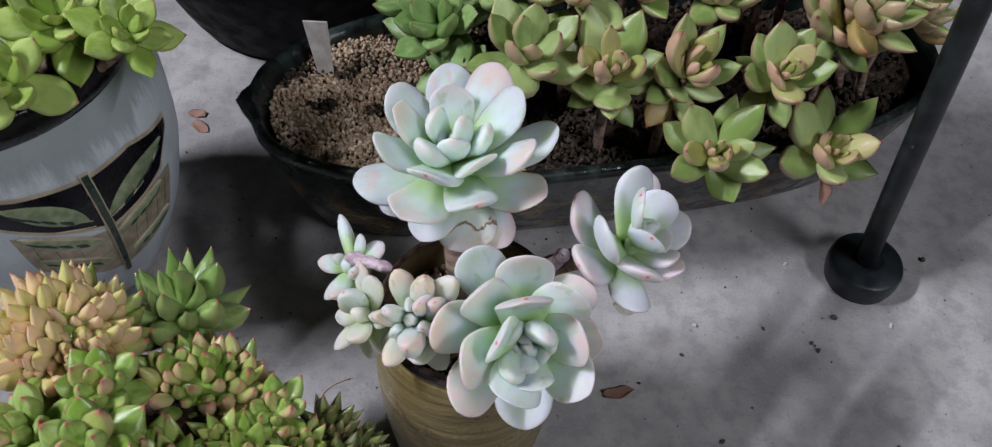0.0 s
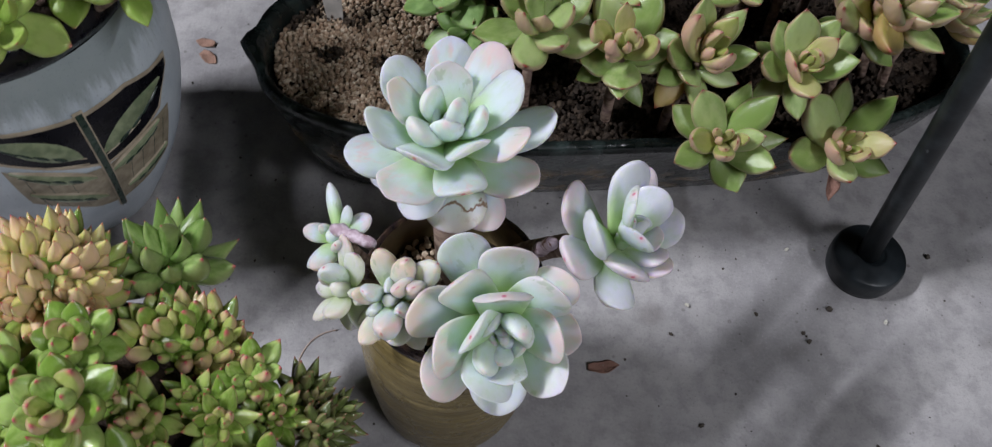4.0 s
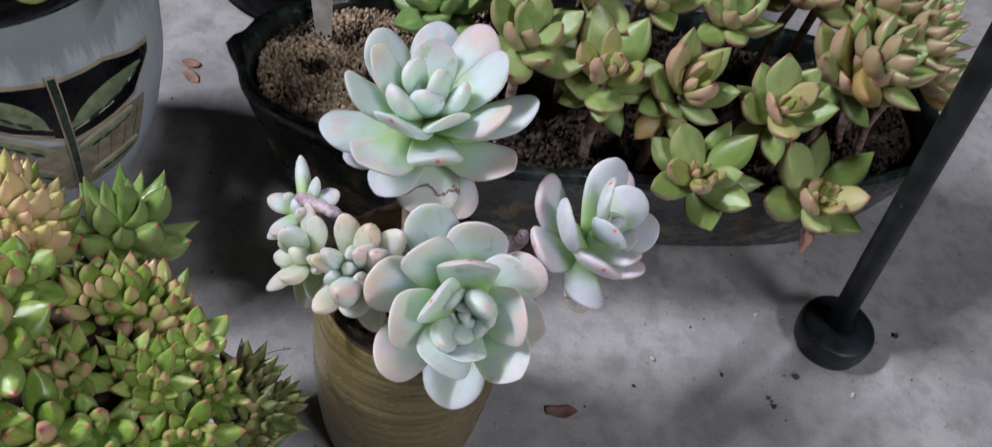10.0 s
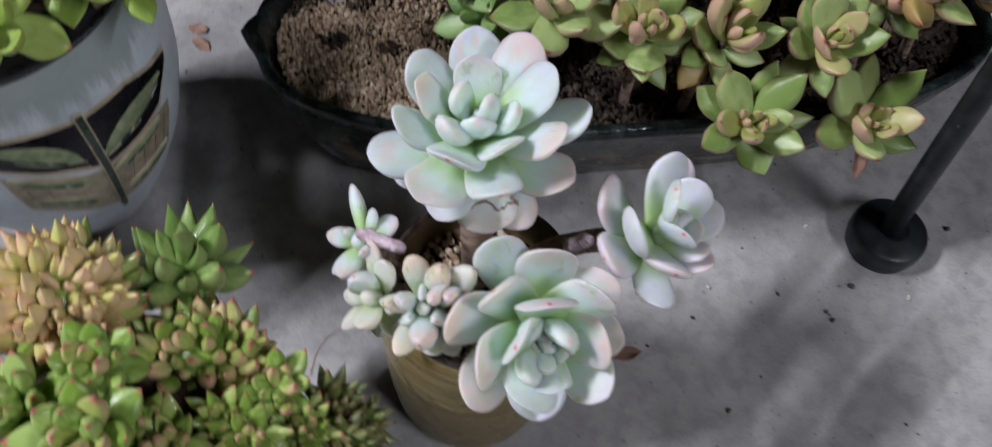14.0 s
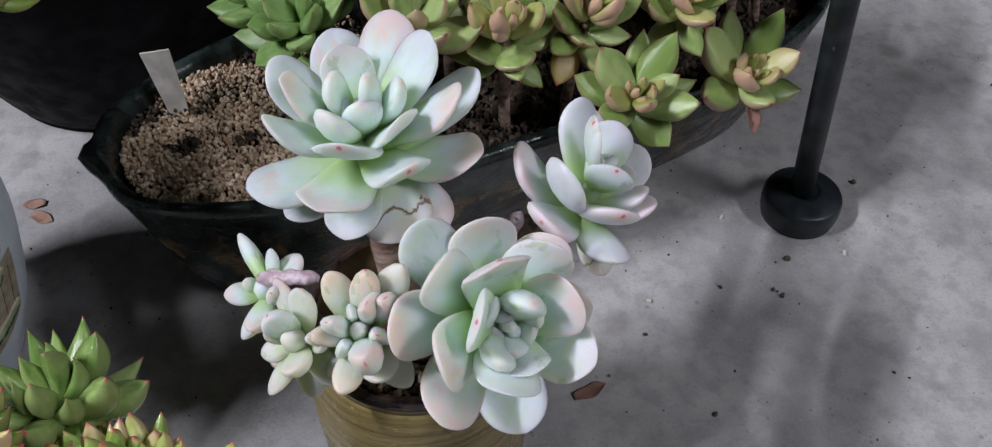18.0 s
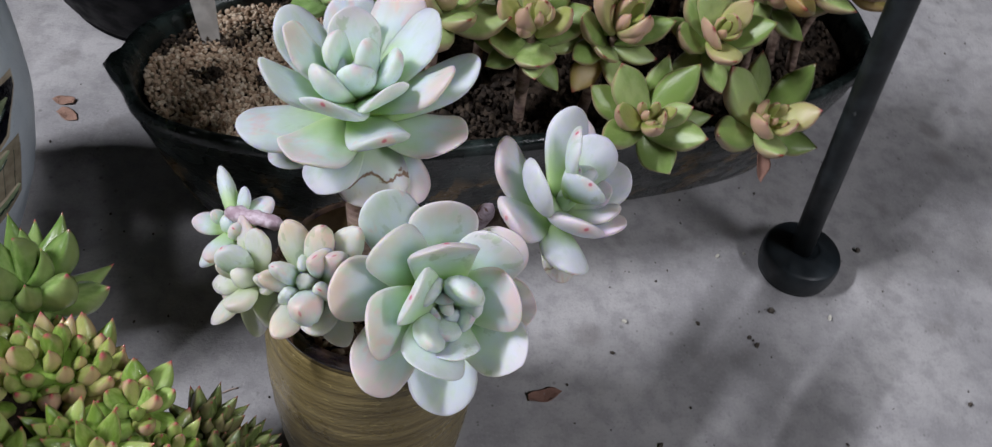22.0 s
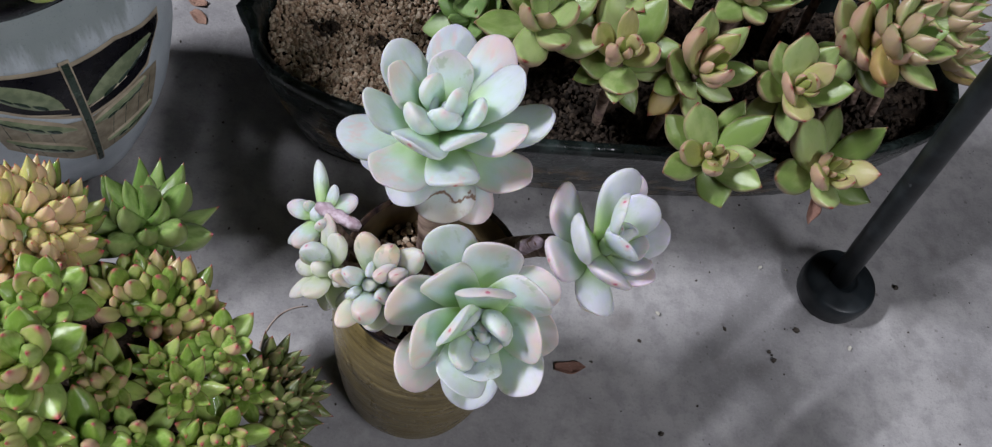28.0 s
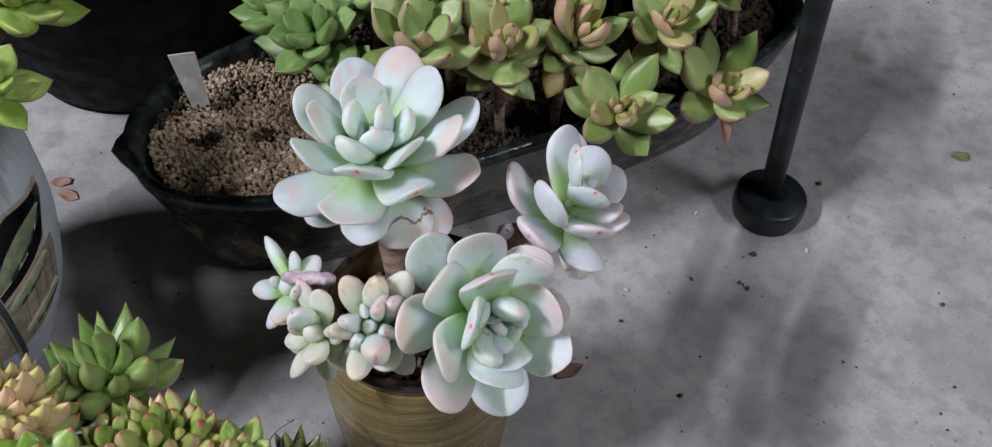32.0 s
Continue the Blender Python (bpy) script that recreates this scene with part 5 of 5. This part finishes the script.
def clump():
    pot = thing("plant_pot", CLUMP, "dark clay pot hidden beneath a crowded succulent clump", "plant pot")
    prof = smooth_profile([(0.0, 0.0), (0.048, 0.0), (0.052, 0.004), (0.060, 0.06), (0.066, 0.13), (0.068, 0.150)], 4)
    part("body", lathe("body", prof, 56), BROWN_POT, pot, Matrix.Translation(CLUMP))
    part("rim", lathe("rim", [(0.068, 0.150), (0.071, 0.152), (0.071, 0.160), (0.068, 0.162), (0.064, 0.160), (0.062, 0.14), (0.0, 0.14)], 56), BROWN_POT, pot, Matrix.Translation(CLUMP))
    mound = smooth_profile([(0.0628, 0.142), (0.0625, 0.158), (0.055, 0.172), (0.035, 0.180), (0.0, 0.183)], 4)
    thing("potting_soil", CLUMP, "dark soil mound under the succulent clump", "soil", kind="stuff", data=lathe("soil", mound, 40), material=SOIL)
    group = "succulents in the crowded clump"
    green = "green red-tipped rosette of plump leaves in the crowded clump"
    bright = "bright green broad-leaf rosette with red tips in the clump"
    shaded_text = "olive spiky rosette hanging from the clump, shade painted into its leaves"
    # centre, axis, radius, leaf count, leaf material, shapes, width ratio
    rows = [((-0.165, 0.224, 0.218), (0.15, -0.2, 0.95), 0.026, 13, FRESH_CLUMP, THICK_POINT, 0.56, bright),
            ((-0.158, 0.188, 0.226), (0.1, -0.3, 0.95), 0.030, 14, FRESH_CLUMP, THICK_POINT, 0.56, bright),
            ((-0.129, 0.196, 0.192), (0.05, -0.35, 0.93), 0.025, 14, CLUMP_LEAF, LANCE + LANCE + SPIKE, 0.46, green),
            ((-0.146, 0.206, 0.194), (-0.1, -0.2, 0.95), 0.021, 12, CLUMP_LEAF, LANCE + LANCE + SPIKE, 0.48, green),
            ((-0.095, 0.203, 0.186), (0.15, -0.35, 0.92), 0.026, 15, CLUMP_LEAF, LANCE + LANCE + SPIKE, 0.44, green),
            ((-0.110, 0.213, 0.186), (0.05, -0.25, 0.95), 0.020, 12, CLUMP_LEAF, LANCE + LANCE + SPIKE, 0.46, green),
            ((-0.088, 0.233, 0.172), (0.2, -0.1, 0.95), 0.024, 13, FRESH_CLUMP, THICK_POINT, 0.46, green),
            ((-0.126, 0.163, 0.197), (0.0, -0.4, 0.9), 0.030, 12, FRESH_CLUMP, THICK_POINT, 0.50, bright)]
    rows += [((-0.152, 0.160, 0.214), (-0.1, -0.4, 0.9), 0.028, 14, CLUMP_LEAF, LANCE + LANCE + SPIKE, 0.50, green),
             ((-0.108, 0.173, 0.188), (0.1, -0.45, 0.9), 0.025, 13, FRESH_CLUMP, THICK_POINT, 0.48, green),
             ((-0.072, 0.185, 0.176), (0.3, -0.4, 0.86), 0.026, 15, CLUMP_LEAF, LANCE + THICK_POINT, 0.42, green),
             ((-0.090, 0.172, 0.178), (0.2, -0.45, 0.87), 0.024, 13, CLUMP_LEAF, LANCE + LANCE + SPIKE, 0.46, green),
             ((-0.062, 0.236, 0.148), (0.35, 0.1, 0.92), 0.024, 18, SHADED_LEAF, LANCE + SPIKE, 0.40, shaded_text),
             ((-0.051, 0.212, 0.154), (0.5, -0.15, 0.85), 0.024, 18, SHADED_LEAF, LANCE + SPIKE, 0.40, shaded_text),
             ((-0.046, 0.228, 0.140), (0.6, 0.1, 0.8), 0.022, 18, SHADED_LEAF, LANCE + SPIKE, 0.38, shaded_text),
             ((-0.048, 0.196, 0.150), (0.6, -0.3, 0.75), 0.024, 18, SHADED_LEAF, LANCE + SPIKE, 0.40, shaded_text),
             ((-0.072, 0.216, 0.164), (0.3, -0.1, 0.95), 0.022, 14, CLUMP_LEAF, LANCE + THICK_POINT, 0.42, green)]
    rows += [((-0.190, 0.170, 0.200), (-0.1, -0.3, 0.95), 0.028, 14, CLUMP_LEAF, LANCE + LANCE + SPIKE, 0.5, green),
             ((-0.200, 0.206, 0.200), (-0.2, -0.1, 0.95), 0.030, 14, FRESH_CLUMP, THICK_POINT, 0.52, bright),
             ((-0.140, 0.136, 0.190), (0.0, -0.5, 0.85), 0.028, 15, CLUMP_LEAF, LANCE + LANCE + SPIKE, 0.48, green),
             ((-0.108, 0.142, 0.180), (0.2, -0.5, 0.85), 0.028, 15, CLUMP_LEAF, LANCE + LANCE + SPIKE, 0.48, green),
             ((-0.080, 0.150, 0.172), (0.4, -0.5, 0.8), 0.026, 15, CLUMP_LEAF, LANCE + THICK_POINT, 0.44, green)]
    for i, (c, axis, r, n, mat, shapes, ratio, label) in enumerate(rows):
        k = Vector(c) - CLUMP
        far = min(1.0, 0.050 / max(0.001, math.hypot(k.x, k.y)))
        foot = Vector((CLUMP.x + k.x * far, CLUMP.y + k.y * far, 0.160))
        mats = (mat, mat, PINK_CORE) if mat is not SHADED_LEAF else (mat,)
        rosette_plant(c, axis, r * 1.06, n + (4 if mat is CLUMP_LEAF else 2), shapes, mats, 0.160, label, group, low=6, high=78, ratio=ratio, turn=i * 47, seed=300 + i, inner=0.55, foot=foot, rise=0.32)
    # crested heads of many plump small leaves
    for j, (c, axis, size, n, mat, label) in enumerate((((-0.205, 0.268, 0.190), (0.0, -0.3, 0.95), (0.032, 0.028, 0.034), 130, ORANGE_LEAF, "orange-tinted crested succulent head of crowded plump leaves"),
                                                        ((-0.131, 0.250, 0.166), (0.1, -0.25, 0.95), (0.038, 0.022, 0.020), 78, CLUMP_LEAF, "green crested succulent head of crowded plump leaves"))):
        rng = random.Random(400 + j)
        c = Vector(c)
        k = c - CLUMP
        far = min(1.0, 0.045 / max(0.001, math.hypot(k.x, k.y)))
        foot = Vector((CLUMP.x + k.x * far, CLUMP.y + k.y * far, 0.166))
        plant = thing("succulent_plant", foot, label, "succulent", group)
        part("stem", tube("stem", bezier(foot, (foot + c) / 2, c, 7), [0.008] * 7, 10, 0.15, j), BARK, plant)
        core = lathe("core", smooth_profile([(0.0, -0.55), (0.55, -0.45), (0.82, 0.0), (0.62, 0.55), (0.0, 0.80)], 4), 24)
        part("core", core, CLUMP_LEAF, plant, Matrix.Translation(c) @ Matrix.Diagonal((*size, 1)))
        for i in range(n):
            f = (i + 0.5) / n
            pol = math.acos(1 - 1.25 * f)
            a = radians(i * 137.5)
            out = Vector((math.sin(pol) * math.cos(a), math.sin(pol) * math.sin(a), math.cos(pol)))
            root = c + Vector((out.x * size[0] * 0.72, out.y * size[1] * 0.72, out.z * size[2] * 0.72))
            way = Vector((out.x, out.y, out.z + 0.55)).normalized()
            ln = rng.uniform(0.013, 0.024) * (1.1 - 0.25 * (1 - f))
            up = Vector((0, 0, 1)) - out * 0.5
            warm = j == 1 and rng.random() < 0.45 + 0.6 * out.x
            mat_i = mat if j == 0 and f < 0.8 else (PINK_CORE if warm else CLUMP_LEAF)
            forms = DROP if j == 1 and not warm and rng.random() < 0.6 else SPIKE
            part("leaf", rng.choice(forms), mat_i, plant, leaf_pose(root, way + Vector((rng.uniform(-0.25, 0.25), rng.uniform(-0.25, 0.25), 0)), up, ln * (1.12 if j == 0 else 0.88), ln * rng.uniform(0.38, 0.50) * (1.0 if j == 0 else 1.15)))
    # tall pointed rosette on a bare stalk
    foot = Vector((-0.150, 0.252, 0.160))
    plant = thing("succulent_plant", foot, "single green pointed rosette with red tips on a bare stalk", "succulent", group)
    part("stem", tube("stem", bezier(foot, (-0.157, 0.285, 0.15), (-0.157, 0.294, 0.170), 8), [0.0042] * 8, 8, 0.15, 9), BARK, plant)
    rosette_leaves(plant, (-0.153, 0.298, 0.160), (0.02, 0.05, 1), 0.047, 22, LANCE + THICK_POINT[:2], (HAW_LEAF,), low=-4, high=80, ratio=0.40, turn=40, seed=77, inner=0.62, rise=0.36)


clump()


# ---------------------------------------------------------------- litter on the floor
def dry_leaf(x, y, turn, length, width, z=0.002, seed=0, label="curled reddish dry leaf lying on the concrete", material=DEAD_LEAF):
    rng = random.Random(seed)
    me = leaf_mesh("dead_leaf", "pointed", 22, 0.10, 0.05, 10, 10, 0.0, 0.14, seed)
    m = Matrix.Translation((x, y, z)) @ Euler((rng.uniform(-0.15, 0.15), 0.0, radians(turn))).to_matrix().to_4x4() @ Matrix.Diagonal((length, width, length, 1))
    thing("dead_leaf", m, label, "dead leaf", "dead leaves on the floor", data=me, material=material)


def litter():
    dry_leaf(-0.240, 0.613, 172, 0.019, 0.010, seed=1, z=0.001, material=RUSTY_LEAF)
    dry_leaf(-0.250, 0.603, -35, 0.020, 0.011, seed=2, z=0.001, material=RUSTY_LEAF)
    dry_leaf(0.118, 0.335, 14, 0.025, 0.011, seed=3, z=0.001)
    dry_leaf(0.550, 0.470, 160, 0.015, 0.011, seed=4, label="small fallen olive leaf on the concrete", material=FALLEN_LEAF)
    rng = random.Random(55)
    grit = []
    for _ in range(260):
        x, y = rng.uniform(-0.25, 0.75), rng.uniform(0.12, 0.80)
        r = rng.choice((0.0006, 0.0008, 0.0010, 0.0013))
        grit.append((x, y, r * 0.4, r))
    thing("floor_grit", label="scattered dark grit and crumbs on the concrete", category="grit", kind="stuff", data=rocks("floor_grit", grit, rng), material=GREY_CRUMB)
    # larger crumbs that stand out
    for i, (x, y, r) in enumerate(((0.311, 0.410, 0.0034), (0.292, 0.379, 0.0030), (0.288, 0.386, 0.0022), (0.251, 0.398, 0.0022), (0.182, 0.372, 0.0024), (0.40, 0.47, 0.0026), (0.44, 0.33, 0.0026), (0.47, 0.28, 0.0022), (0.205, 0.30, 0.0024))):
        thing("soil_crumb", (x, y, r * 0.45), "dark soil crumb on the concrete", "crumb", "crumbs on the floor", data=rocks("soil_crumb", [(0, 0, 0, r)], random.Random(i)), material=GREY_CRUMB)
    for i, (x, y, r) in enumerate(((0.356, 0.404, 0.0022), (0.280, 0.462, 0.0024), (0.303, 0.465, 0.0018), (0.195, 0.399, 0.0030))):
        thing("perlite_grain", (x, y, r * 0.5), "pale perlite grain on the concrete", "perlite", "perlite grains on the floor", data=rocks("perlite_grain", [(0, 0, 0, r)], random.Random(20 + i)), material=PALE_CRUMB)
    for pts, r in ((((0.146, 0.226, 0.0008), (0.150, 0.262, 0.0009), (0.187, 0.258, 0.0008)), 0.0009), (((-0.101, 0.303, 0.0003), (-0.102, 0.338, 0.0003), (-0.076, 0.344, 0.0003)), 0.0006)):
        thing("twig", (0, 0, 0), "thin curved dry twig on the concrete", "twig", "twigs on the floor", data=tube("twig", bezier(*pts, n=14), [r] * 14, 6), material=PALE_TWIG if r < 0.0008 else TWIG)


litter()
